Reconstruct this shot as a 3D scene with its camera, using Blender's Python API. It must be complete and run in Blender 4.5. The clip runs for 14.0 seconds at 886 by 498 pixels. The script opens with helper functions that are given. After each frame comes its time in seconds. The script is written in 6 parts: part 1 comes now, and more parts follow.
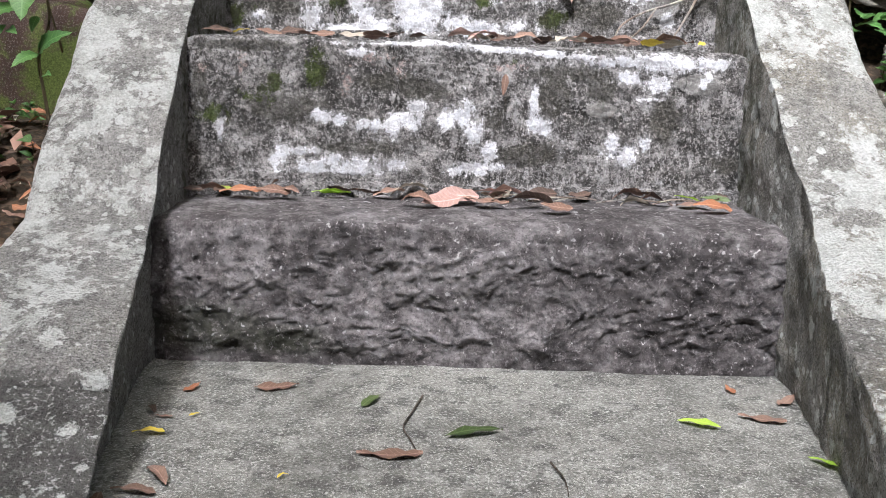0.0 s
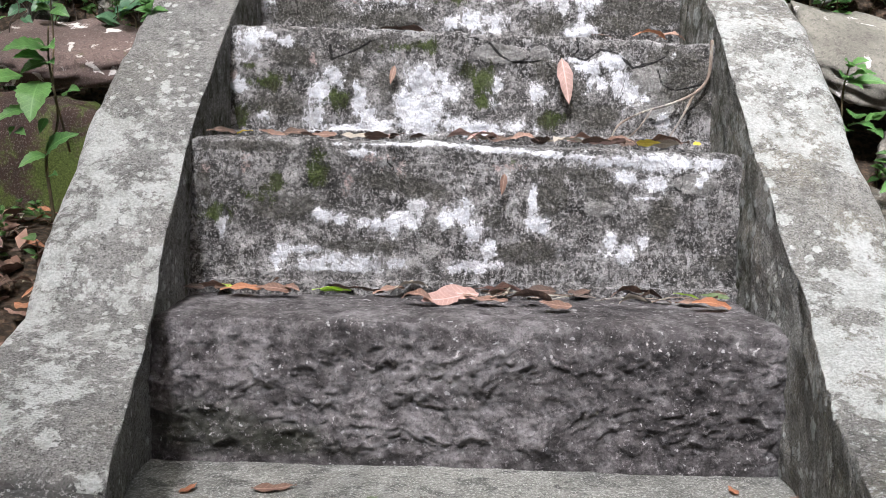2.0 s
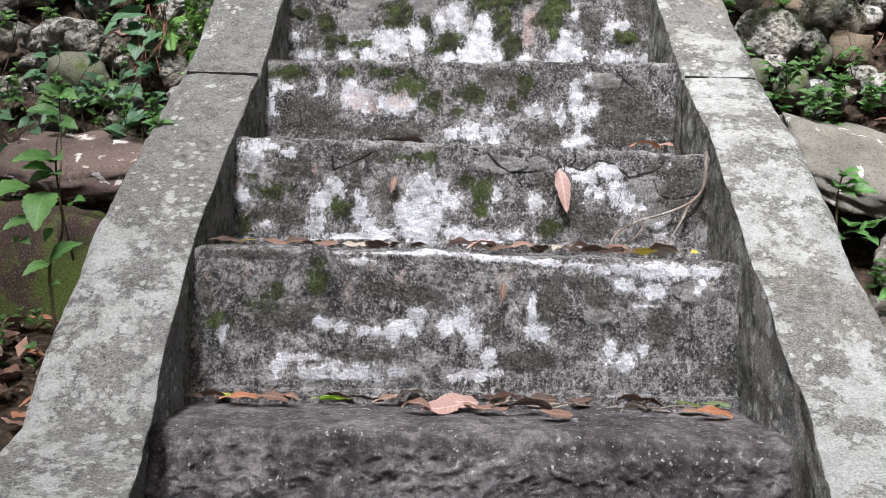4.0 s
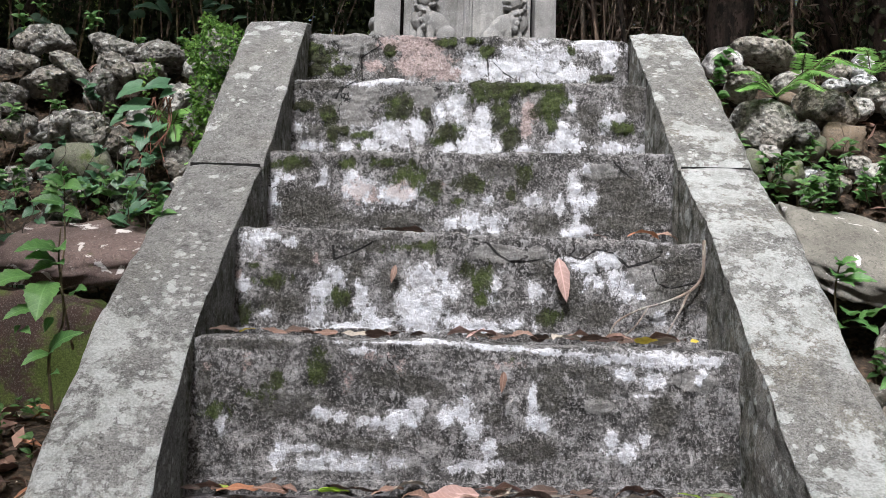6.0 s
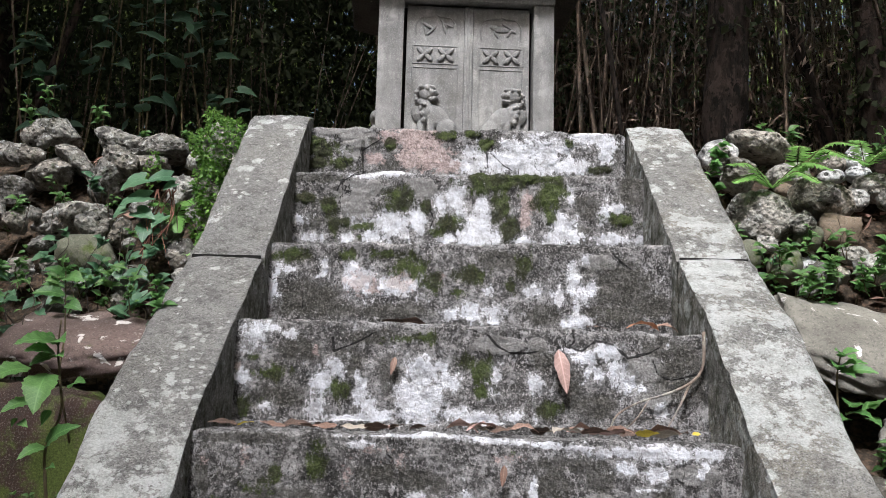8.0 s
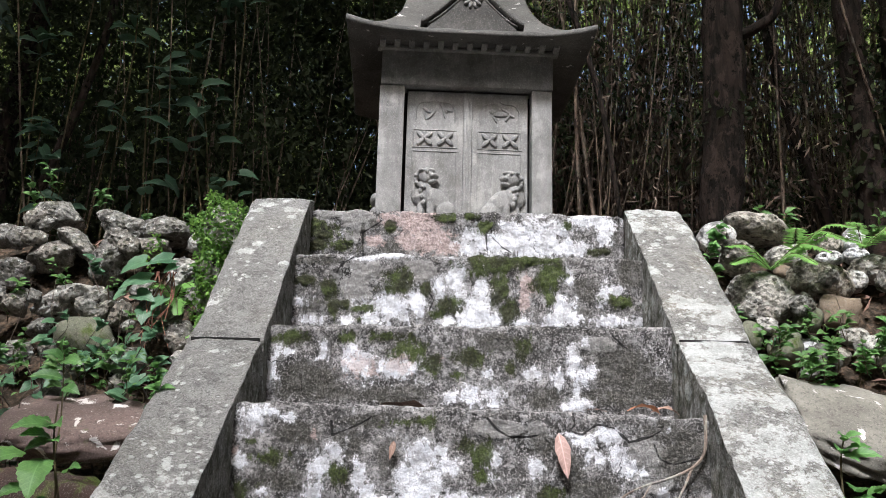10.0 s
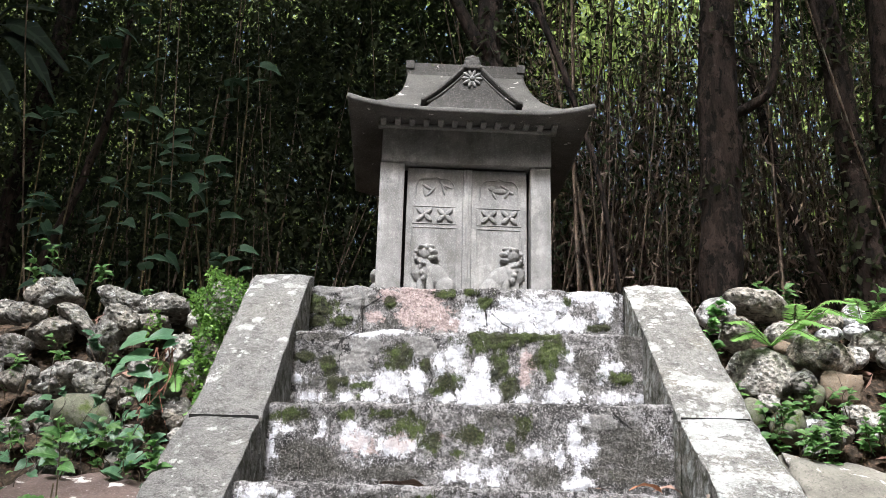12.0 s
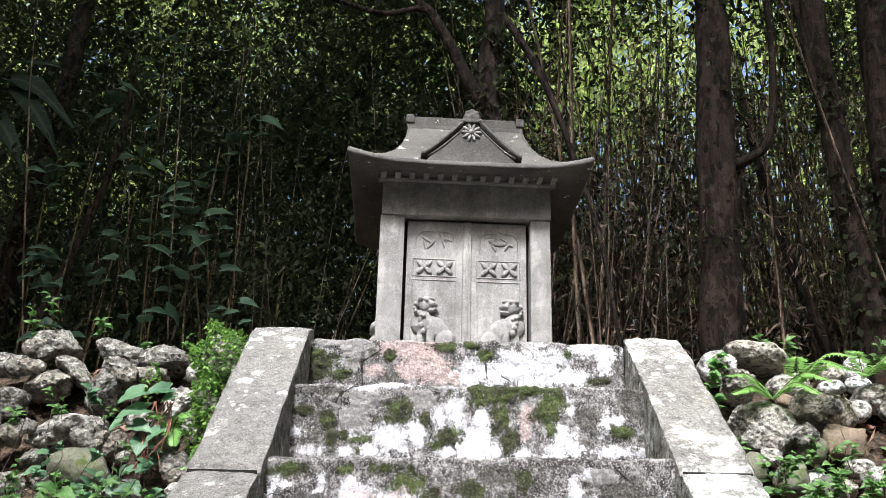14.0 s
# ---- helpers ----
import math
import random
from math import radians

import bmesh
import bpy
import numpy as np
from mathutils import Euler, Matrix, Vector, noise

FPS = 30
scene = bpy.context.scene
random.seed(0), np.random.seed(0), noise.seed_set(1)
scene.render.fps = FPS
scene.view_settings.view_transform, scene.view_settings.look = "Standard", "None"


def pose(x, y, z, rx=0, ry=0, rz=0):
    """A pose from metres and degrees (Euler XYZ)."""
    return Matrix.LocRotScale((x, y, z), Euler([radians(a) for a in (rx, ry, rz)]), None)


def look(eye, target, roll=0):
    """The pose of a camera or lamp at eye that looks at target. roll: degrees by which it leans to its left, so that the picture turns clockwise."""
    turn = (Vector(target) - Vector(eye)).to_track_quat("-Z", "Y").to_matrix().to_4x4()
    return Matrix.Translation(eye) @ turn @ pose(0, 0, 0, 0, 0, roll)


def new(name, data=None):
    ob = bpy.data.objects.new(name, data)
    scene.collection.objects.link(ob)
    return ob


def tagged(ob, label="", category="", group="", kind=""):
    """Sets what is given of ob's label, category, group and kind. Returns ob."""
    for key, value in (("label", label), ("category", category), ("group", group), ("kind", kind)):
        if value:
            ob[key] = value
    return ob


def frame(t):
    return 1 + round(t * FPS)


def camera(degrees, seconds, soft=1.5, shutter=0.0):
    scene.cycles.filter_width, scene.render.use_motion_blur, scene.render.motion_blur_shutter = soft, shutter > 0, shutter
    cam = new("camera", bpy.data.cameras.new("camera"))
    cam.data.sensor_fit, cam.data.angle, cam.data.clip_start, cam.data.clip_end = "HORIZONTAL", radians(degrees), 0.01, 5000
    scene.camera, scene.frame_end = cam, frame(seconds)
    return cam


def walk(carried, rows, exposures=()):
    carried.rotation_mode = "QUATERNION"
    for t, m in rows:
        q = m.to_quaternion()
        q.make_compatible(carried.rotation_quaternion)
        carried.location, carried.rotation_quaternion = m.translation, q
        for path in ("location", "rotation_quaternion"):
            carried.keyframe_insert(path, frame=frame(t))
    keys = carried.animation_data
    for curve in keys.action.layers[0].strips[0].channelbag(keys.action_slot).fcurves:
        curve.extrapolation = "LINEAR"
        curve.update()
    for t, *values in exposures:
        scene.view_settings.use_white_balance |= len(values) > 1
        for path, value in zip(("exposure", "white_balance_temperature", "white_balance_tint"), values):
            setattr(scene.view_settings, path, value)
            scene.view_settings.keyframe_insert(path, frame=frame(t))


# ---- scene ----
cam = camera(48.18, 14.0, 0.6)
# seconds, offset from the stand in metres (right, ahead, up), heading, tilt, roll in degrees
ROWS = [
    (0.0, -0.0101, 0.0279, -0.0234, -0.268, -11.443, 0.257),
    (0.5, -0.0085, 0.0267, -0.0223, -0.227, -10.742, 0.251),
    (1.0, -0.0074, 0.0257, -0.0187, -0.193, -9.361, 0.227),
    (1.5, -0.0059, 0.0240, -0.0147, -0.145, -7.882, 0.193),
    (2.0, -0.0024, 0.0221, -0.0122, -0.015, -6.121, 0.167),
    (2.5, -0.0009, 0.0191, -0.0116, 0.024, -4.383, 0.121),
    (3.0, -0.0013, 0.0168, -0.0095, 0.026, -2.965, 0.122),
    (3.5, -0.0004, 0.0150, -0.0085, 0.045, -1.442, 0.098),
    (6.0, -0.0002, 0.0045, -0.0031, 0.065, 5.006, 0.067),
    (6.5, 0.0003, 0.0023, -0.0018, 0.076, 6.343, 0.028),
    (7.0, 0.0000, -0.0000, 0.0000, 0.074, 7.710, 0.022),
    (7.5, 0.0004, -0.0020, 0.0000, 0.079, 8.955, 0.033),
    (8.0, 0.0016, -0.0040, 0.0026, 0.102, 10.114, 0.014),
    (10.5, 0.0045, -0.0126, 0.0055, 0.117, 15.888, -0.054),
    (11.0, 0.0034, -0.0151, 0.0061, 0.091, 16.959, -0.042),
    (11.5, 0.0035, -0.0169, 0.0068, 0.093, 18.029, -0.043),
    (12.0, 0.0031, -0.0179, 0.0079, 0.082, 19.084, -0.044),
    (12.5, 0.0030, -0.0194, 0.0092, 0.075, 20.055, -0.066),
    (13.0, 0.0033, -0.0223, 0.0085, 0.081, 20.892, -0.065),
    (13.5, 0.0040, -0.0233, 0.0092, 0.082, 21.574, -0.082),
    (14.0, 0.0038, -0.0226, 0.0090, 0.084, 22.083, -0.070),
]
STAND = pose(-0.04, 0, 0.51, 0, -1.4, 0.3)
walk(cam, [(t, STAND @ pose(x, y, z, 0, 0, yaw) @ pose(0, 0, 0, 90 + tilt, 0, 0) @ pose(0, 0, 0, 0, 0, roll))
           for t, x, y, z, yaw, tilt, roll in ROWS],
     [(0.0, 1.17, 6000, 12), (3.5, 0.93, 6000, 12), (7.0, 0.72, 6000, 11), (11.0, 1.1, 6000, 11), (14.0, 1.52, 6050, 10)])

# ---- world and sun ----
world = bpy.data.worlds.new("world")
scene.world = world
world.use_nodes = True
wn = world.node_tree
sky = wn.nodes.new("ShaderNodeTexSky")
sky.sky_type = "NISHITA"
sky.sun_disc = False
sky.sun_elevation = radians(52)
sky.sun_rotation = radians(192)
sky.air_density = 1.0
sky.dust_density = 8.0
wn.links.new(sky.outputs[0], wn.nodes["Background"].inputs[0])
wn.nodes["Background"].inputs[1].default_value = 0.14
sun_data = bpy.data.lights.new("sun", "SUN")
sun_data.energy = 3.2
sun_data.angle = radians(9)
sun_data.color = (1.0, 0.985, 0.975)
sun = new("sun", sun_data)
sun.matrix_world = look((-1.6, -7.6, 10.6), (0, 0.2, 0.6))


# ---- material helpers ----
class Mat:
    """A small wrapper to write node materials in few lines."""

    def __init__(self, name, rough=0.85):
        self.m = bpy.data.materials.new(name)
        self.m.use_nodes = True
        self.t = self.m.node_tree
        self.n = self.t.nodes
        self.b = self.n["Principled BSDF"]
        self.b.inputs["Roughness"].default_value = rough
        self.b.inputs["Specular IOR Level"].default_value = 0.25
        self.co = self.n.new("ShaderNodeTexCoord").outputs["Object"]

    def put(self, socket, v):
        if isinstance(v, bpy.types.NodeSocket):
            self.t.links.new(v, socket)
        else:
            socket.default_value = v

    def noise(self, scale, detail=5, rough=0.6, dist=0.0, co=None):
        n = self.n.new("ShaderNodeTexNoise")
        self.put(n.inputs["Vector"], co or self.co)
        n.inputs["Scale"].default_value = scale
        n.inputs["Detail"].default_value = detail
        n.inputs["Roughness"].default_value = rough
        n.inputs["Distortion"].default_value = dist
        return n.outputs["Fac"]

    def voro(self, scale, out="Distance", feature="F1", co=None):
        n = self.n.new("ShaderNodeTexVoronoi")
        n.feature = feature
        self.put(n.inputs["Vector"], co or self.co)
        n.inputs["Scale"].default_value = scale
        return n.outputs[out]

    def math(self, op, a, b=0.0, c=0.0):
        n = self.n.new("ShaderNodeMath")
        n.operation = op
        for s, v in zip(n.inputs, (a, b, c)):
            self.put(s, v)
        return n.outputs[0]

    def stretch(self, sx, sy, sz):
        n = self.n.new("ShaderNodeMapping")
        self.put(n.inputs["Vector"], self.co)
        n.inputs["Scale"].default_value = (sx, sy, sz)
        return n.outputs[0]

    def step(self, v, lo, hi):
        n = self.n.new("ShaderNodeMapRange")
        n.interpolation_type = "SMOOTHSTEP"
        self.put(n.inputs["Value"], v)
        n.inputs["From Min"].default_value = lo
        n.inputs["From Max"].default_value = hi
        return n.outputs[0]

    def ramp(self, v, *stops):
        n = self.n.new("ShaderNodeValToRGB")
        e = n.color_ramp.elements
        while len(e) < len(stops):
            e.new(0.5)
        for el, (p, c) in zip(e, stops):
            el.position, el.color = p, (*c, 1)
        self.put(n.inputs[0], v)
        return n.outputs[0]

    def mix(self, f, a, b):
        n = self.n.new("ShaderNodeMix")
        n.data_type = "RGBA"
        self.put(n.inputs[0], f)
        self.put(n.inputs[6], a if isinstance(a, bpy.types.NodeSocket) else (*a, 1))
        self.put(n.inputs[7], b if isinstance(b, bpy.types.NodeSocket) else (*b, 1))
        return n.outputs[2]

    def attr(self, name):
        n = self.n.new("ShaderNodeAttribute")
        n.attribute_name = name
        return n.outputs["Fac"]

    def rnd(self):
        return self.n.new("ShaderNodeObjectInfo").outputs["Random"]

    def island(self):
        return self.n.new("ShaderNodeNewGeometry").outputs["Random Per Island"]

    def done(self, color, height=None, strength=0.5, dist=0.01, rough=None):
        self.put(self.b.inputs["Base Color"], color if isinstance(color, bpy.types.NodeSocket) else (*color, 1))
        if height is not None:
            n = self.n.new("ShaderNodeBump")
            n.inputs["Strength"].default_value = strength
            n.inputs["Distance"].default_value = dist
            self.put(n.inputs["Height"], height)
            self.t.links.new(n.outputs[0], self.b.inputs["Normal"])
        if rough is not None:
            self.put(self.b.inputs["Roughness"], rough)
        return self.m


def step_stone():
    """Weathered cement render: dark grime, lime bloom, moss, bare crust and cracks, each from a field of its own."""
    k = Mat("weathered_step", 0.9)
    big, mid, fine = k.noise(6, 6, 0.65), k.noise(30, 8, 0.7), k.noise(190, 4, 0.7)
    grit = k.noise(520, 2, 0.6)
    base = k.ramp(k.math("ADD", k.math("MULTIPLY", big, 0.35), k.math("MULTIPLY", mid, 0.65)),
                  (0.41, (0.024, 0.023, 0.021)), (0.5, (0.105, 0.1, 0.096)), (0.59, (0.34, 0.33, 0.324)))
    base = k.mix(k.step(fine, 0.5, 0.6), base, k.mix(0.58, base, (0.44, 0.425, 0.415)))
    base = k.mix(k.step(k.noise(110, 6, 0.82), 0.515, 0.555), base, k.mix(0.78, base, (0.03, 0.028, 0.026)))
    # thin lime wash in small flecks, running downwards
    fleck = k.math("MULTIPLY", k.step(k.noise(1, 7, 0.8, 0.2, k.stretch(70, 70, 42)), 0.53, 0.57), k.step(k.noise(7, 5, 0.65), 0.4, 0.56))
    base = k.mix(k.math("MULTIPLY", fleck, 0.6), base, (0.46, 0.45, 0.45))
    crust = k.step(k.math("ADD", k.attr("crust"), k.math("MULTIPLY", k.math("SUBTRACT", mid, 0.5), 0.9)), 0.46, 0.52)
    base = k.mix(crust, base, k.mix(k.step(fine, 0.4, 0.65), (0.2, 0.195, 0.185), (0.31, 0.3, 0.29)))
    grime = k.math("ADD", k.attr("dark"), k.math("MULTIPLY", k.math("SUBTRACT", k.noise(24, 8, 0.75), 0.5), 1.6))
    base = k.mix(k.math("MULTIPLY", k.step(grime, 0.3, 0.7), 0.76), base, k.mix(k.step(fine, 0.4, 0.62), (0.034, 0.032, 0.026), (0.09, 0.085, 0.072)))
    pink = k.math("ADD", k.attr("pink"), k.math("MULTIPLY", k.math("SUBTRACT", k.noise(55, 8, 0.8), 0.5), 2.6))
    rosy = k.mix(k.step(k.noise(150, 5, 0.8), 0.42, 0.58), (0.3, 0.225, 0.21), (0.56, 0.455, 0.43))
    runs = k.noise(1, 8, 0.75, 0.2, k.stretch(34, 34, 20))
    lime = k.math("ADD", k.attr("lime"), k.math("MULTIPLY", k.math("SUBTRACT", runs, 0.5), 2.5))
    lime = k.math("ADD", lime, k.math("MULTIPLY", k.math("SUBTRACT", k.noise(95, 6, 0.8), 0.5), 2.1))
    lime = k.math("ADD", lime, k.math("MULTIPLY", k.math("SUBTRACT", k.noise(13, 5, 0.6), 0.5), 1.0))
    chalk = k.mix(k.step(k.math("ADD", k.math("MULTIPLY", mid, 0.6), k.math("MULTIPLY", k.noise(140, 4, 0.75), 0.4)), 0.4, 0.58), (0.44, 0.44, 0.455), (0.76, 0.77, 0.81))
    base = k.mix(k.math("MULTIPLY", k.step(lime, 0.12, 0.46), 0.32), base, (0.5, 0.495, 0.5))
    col = k.mix(k.step(lime, 0.46, 0.56), base, chalk)
    col = k.mix(k.math("MULTIPLY", k.step(pink, 0.4, 0.6), 0.8), col, k.mix(k.step(lime, 0.5, 0.6), rosy, k.mix(0.55, rosy, (0.74, 0.69, 0.69))))
    moss = k.math("ADD", k.attr("moss"), k.math("MULTIPLY", k.math("SUBTRACT", k.noise(1, 7, 0.7, 0.3, k.stretch(30, 30, 18)), 0.5), 2.7))
    moss = k.math("ADD", moss, k.math("MULTIPLY", k.math("SUBTRACT", grit, 0.5), 1.0))
    green = k.mix(k.step(k.noise(14, 5, 0.65), 0.42, 0.6), k.ramp(fine, (0.35, (0.016, 0.018, 0.007)), (0.65, (0.055, 0.06, 0.022))), k.ramp(fine, (0.35, (0.028, 0.04, 0.009)), (0.65, (0.1, 0.135, 0.03))))
    col = k.mix(k.math("MULTIPLY", k.step(moss, 0.42, 0.66), 0.93), col, green)
    bend = k.n.new("ShaderNodeVectorMath")
    bend.operation = "MULTIPLY_ADD"
    wob = k.n.new("ShaderNodeTexNoise")
    wob.inputs["Scale"].default_value, wob.inputs["Detail"].default_value = 12, 4
    k.put(wob.inputs["Vector"], k.co)
    k.put(bend.inputs[0], wob.outputs["Color"])
    bend.inputs[1].default_value = (0.14, 0.14, 0.14)
    k.put(bend.inputs[2], k.co)
    hair = k.math("MULTIPLY", k.step(k.voro(4.2, "Distance", "DISTANCE_TO_EDGE", bend.outputs[0]), 0.005, 0.0015), k.step(k.noise(4, 3, 0.5), 0.55, 0.62))
    crack = k.math("MAXIMUM", hair, k.step(k.math("ADD", k.attr("crack"), k.math("MULTIPLY", k.math("SUBTRACT", mid, 0.5), 0.011)), 0.003, 0.0012))
    col = k.mix(k.math("MULTIPLY", crack, 0.9), col, (0.014, 0.013, 0.012))
    h = k.math("SUBTRACT", k.math("ADD", k.math("MULTIPLY", mid, 0.8), k.math("MULTIPLY", fine, 0.5)), k.math("MULTIPLY", crack, 0.8))
    h = k.math("ADD", h, k.math("MULTIPLY", k.step(moss, 0.42, 0.6), k.math("MULTIPLY", grit, 0.5)))
    return k.done(col, h, 1.0, 0.014)


def rough_stone():
    k = Mat("rough_hewn_stone", 0.9)
    big, mid, fine = k.noise(4, 6, 0.6), k.noise(30, 8, 0.7), k.noise(220, 4, 0.7)
    col = k.ramp(k.math("ADD", k.math("MULTIPLY", big, 0.45), k.math("MULTIPLY", mid, 0.55)),
                 (0.4, (0.038, 0.034, 0.034)), (0.5, (0.115, 0.105, 0.106)), (0.62, (0.31, 0.293, 0.296)))
    col = k.mix(k.step(k.noise(150, 5, 0.8), 0.52, 0.62), col, k.mix(0.55, col, (0.025, 0.022, 0.022)))
    col = k.mix(k.step(fine, 0.52, 0.75), col, k.mix(0.4, col, (0.33, 0.3, 0.3)))
    spots = k.math("SUBTRACT", k.noise(9, 3, 0.5), k.voro(38))
    col = k.mix(k.step(spots, 0.5, 0.56), col, (0.42, 0.42, 0.42))
    col = k.mix(k.step(k.math("ADD", k.attr("moss"), k.math("SUBTRACT", mid, 0.5)), 0.5, 0.9), col, k.mix(0.55, col, (0.035, 0.042, 0.02)))
    grain = k.math("ADD", k.math("MULTIPLY", k.noise(65, 7, 0.75), 0.9), k.math("MULTIPLY", fine, 0.5))
    col = k.mix(k.step(k.noise(90, 6, 0.8), 0.55, 0.62), col, k.mix(0.5, col, (0.4, 0.375, 0.38)))
    col = k.mix(k.step(k.math("ADD", k.noise(120, 2, 0.4), k.math("MULTIPLY", k.noise(14, 4, 0.6), 0.3)), 0.83, 0.88), col, (0.46, 0.45, 0.45))
    col = k.mix(k.step(k.noise(34, 8, 0.8), 0.51, 0.57), col, k.mix(0.3, col, (0.02, 0.018, 0.018)))
    return k.done(col, k.math("ADD", k.math("MULTIPLY", mid, 0.45), grain), 1.0, 0.011)


def cheek_stone(name, pale):
    """Cement coping with aggregate grain, round lichen spots and larger pale crusts."""
    k = Mat(name, 0.92)
    big, mid, fine = k.noise(3.5, 6, 0.6), k.noise(24, 8, 0.7), k.noise(240, 3, 0.7)
    lo, hi, warm = (0.22, 0.216, 0.203), (0.44, 0.432, 0.412), (0.33, 0.32, 0.285)
    if pale:
        lo, hi, warm = (0.22, 0.215, 0.195), (0.45, 0.44, 0.405), (0.33, 0.3, 0.235)
    col = k.ramp(k.math("ADD", k.math("MULTIPLY", big, 0.4), k.math("MULTIPLY", mid, 0.6)), (0.36, lo), (0.64, hi))
    col = k.mix(k.math("MULTIPLY", k.step(k.noise(4.5, 5, 0.65), 0.46, 0.6), 0.6), col, warm)
    # aggregate: light and dark grains
    col = k.mix(k.step(fine, 0.5, 0.62), col, k.mix(0.6, col, (0.62, 0.61, 0.59)))
    col = k.mix(k.step(k.noise(300, 2, 0.5), 0.54, 0.62), col, k.mix(0.6, col, (0.05, 0.05, 0.046)))
    col = k.mix(k.step(k.noise(85, 6, 0.85), 0.52, 0.57), col, k.mix(0.6, col, (0.06, 0.06, 0.055)))
    col = k.mix(k.step(k.noise(17, 9, 0.78), 0.51, 0.6), col, k.mix(0.45, col, (0.09, 0.088, 0.078)))
    col = k.mix(k.math("MULTIPLY", k.step(k.math("ADD", k.attr("stain"), k.math("MULTIPLY", k.math("SUBTRACT", k.noise(20, 7, 0.7), 0.5), 0.9)), 0.2, 0.8), 0.85), col, k.mix(k.step(mid, 0.4, 0.6), (0.06, 0.06, 0.055), (0.12, 0.118, 0.112)))
    rag = k.math("MULTIPLY", k.math("SUBTRACT", k.noise(75, 6, 0.8), 0.5), 0.55)
    white = k.mix(k.step(k.math("ADD", k.math("MULTIPLY", mid, 0.5), k.math("MULTIPLY", fine, 0.5)), 0.42, 0.58), (0.5, 0.52, 0.49), (0.8, 0.82, 0.8))
    # larger crusts where the field asks for them
    crust = k.math("ADD", k.math("ADD", k.noise(9, 8, 0.7), rag), k.math("MULTIPLY", k.attr("lime"), 0.15))
    col = k.mix(k.math("MULTIPLY", k.step(crust, 0.62 if pale else 0.635, 0.655), 0.85), col, white)
    # round spots in two sizes
    for scale, size, seed in ((17, 0.3, 3.0), (38, 0.3, 6.0)):
        n = k.n.new("ShaderNodeVectorMath")
        n.operation = "ADD"
        k.put(n.inputs[0], k.co)
        n.inputs[1].default_value = (seed, seed * 2, seed * 3)
        spot = k.math("ADD", k.voro(scale, co=n.outputs[0]), k.math("MULTIPLY", rag, 1.5))
        spot = k.math("SUBTRACT", spot, k.math("MULTIPLY", k.math("SUBTRACT", k.noise(5, 4, 0.6, 0, n.outputs[0]), 0.55 if pale else 0.59), 1.6))
        col = k.mix(k.math("MULTIPLY", k.step(spot, size, size - 0.05), 0.9), col, white)
    col = k.mix(k.step(k.noise(170, 4, 0.8), 0.56, 0.6), col, k.mix(0.55, col, (0.74, 0.73, 0.71)))
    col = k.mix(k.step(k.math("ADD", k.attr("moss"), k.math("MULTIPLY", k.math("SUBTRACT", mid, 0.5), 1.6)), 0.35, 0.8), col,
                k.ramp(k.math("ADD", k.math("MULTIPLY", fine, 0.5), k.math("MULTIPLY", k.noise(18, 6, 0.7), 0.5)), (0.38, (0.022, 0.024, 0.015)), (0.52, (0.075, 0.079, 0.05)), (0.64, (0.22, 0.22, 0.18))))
    return k.done(col, k.math("ADD", mid, k.math("MULTIPLY", fine, 1.0)), 1.0, 0.016)


def landing_concrete():
    k = Mat("aggregate_concrete", 0.93)
    big, mid, fine = k.noise(2.5, 5, 0.6), k.noise(14, 6, 0.65), k.noise(300, 3, 0.75)
    col = k.ramp(k.math("ADD", k.math("MULTIPLY", big, 0.5), k.math("MULTIPLY", mid, 0.5)), (0.38, (0.15, 0.15, 0.135)), (0.5, (0.21, 0.21, 0.19)), (0.62, (0.29, 0.29, 0.265)))
    col = k.mix(k.step(fine, 0.5, 0.66), col, k.mix(0.6, col, (0.62, 0.62, 0.59)))
    col = k.mix(k.step(k.noise(420, 2, 0.5), 0.55, 0.68), col, k.mix(0.6, col, (0.06, 0.06, 0.055)))
    spot = k.math("ADD", k.noise(26, 3, 0.5), k.math("MULTIPLY", k.noise(120, 4), 0.25))
    col = k.mix(k.step(spot, 0.67, 0.74), col, k.mix(0.6, col, (0.06, 0.06, 0.058)))
    col = k.mix(k.step(k.noise(48, 2, 0.4), 0.64, 0.69), col, k.mix(0.5, col, (0.06, 0.06, 0.06)))
    col = k.mix(k.step(k.noise(20, 8, 0.8), 0.52, 0.58), col, k.mix(0.32, col, (0.5, 0.5, 0.47)))
    col = k.mix(k.step(k.noise(170, 5, 0.85), 0.51, 0.56), col, k.mix(0.5, col, (0.06, 0.06, 0.055)))
    col = k.mix(k.step(k.noise(230, 4, 0.8), 0.56, 0.6), col, k.mix(0.6, col, (0.75, 0.75, 0.72)))
    col = k.mix(k.step(k.noise(3.6, 8, 0.72, 0.4), 0.49, 0.6), col, k.mix(0.38, col, (0.07, 0.068, 0.06)))
    return k.done(col, k.math("ADD", mid, fine), 0.8, 0.006)


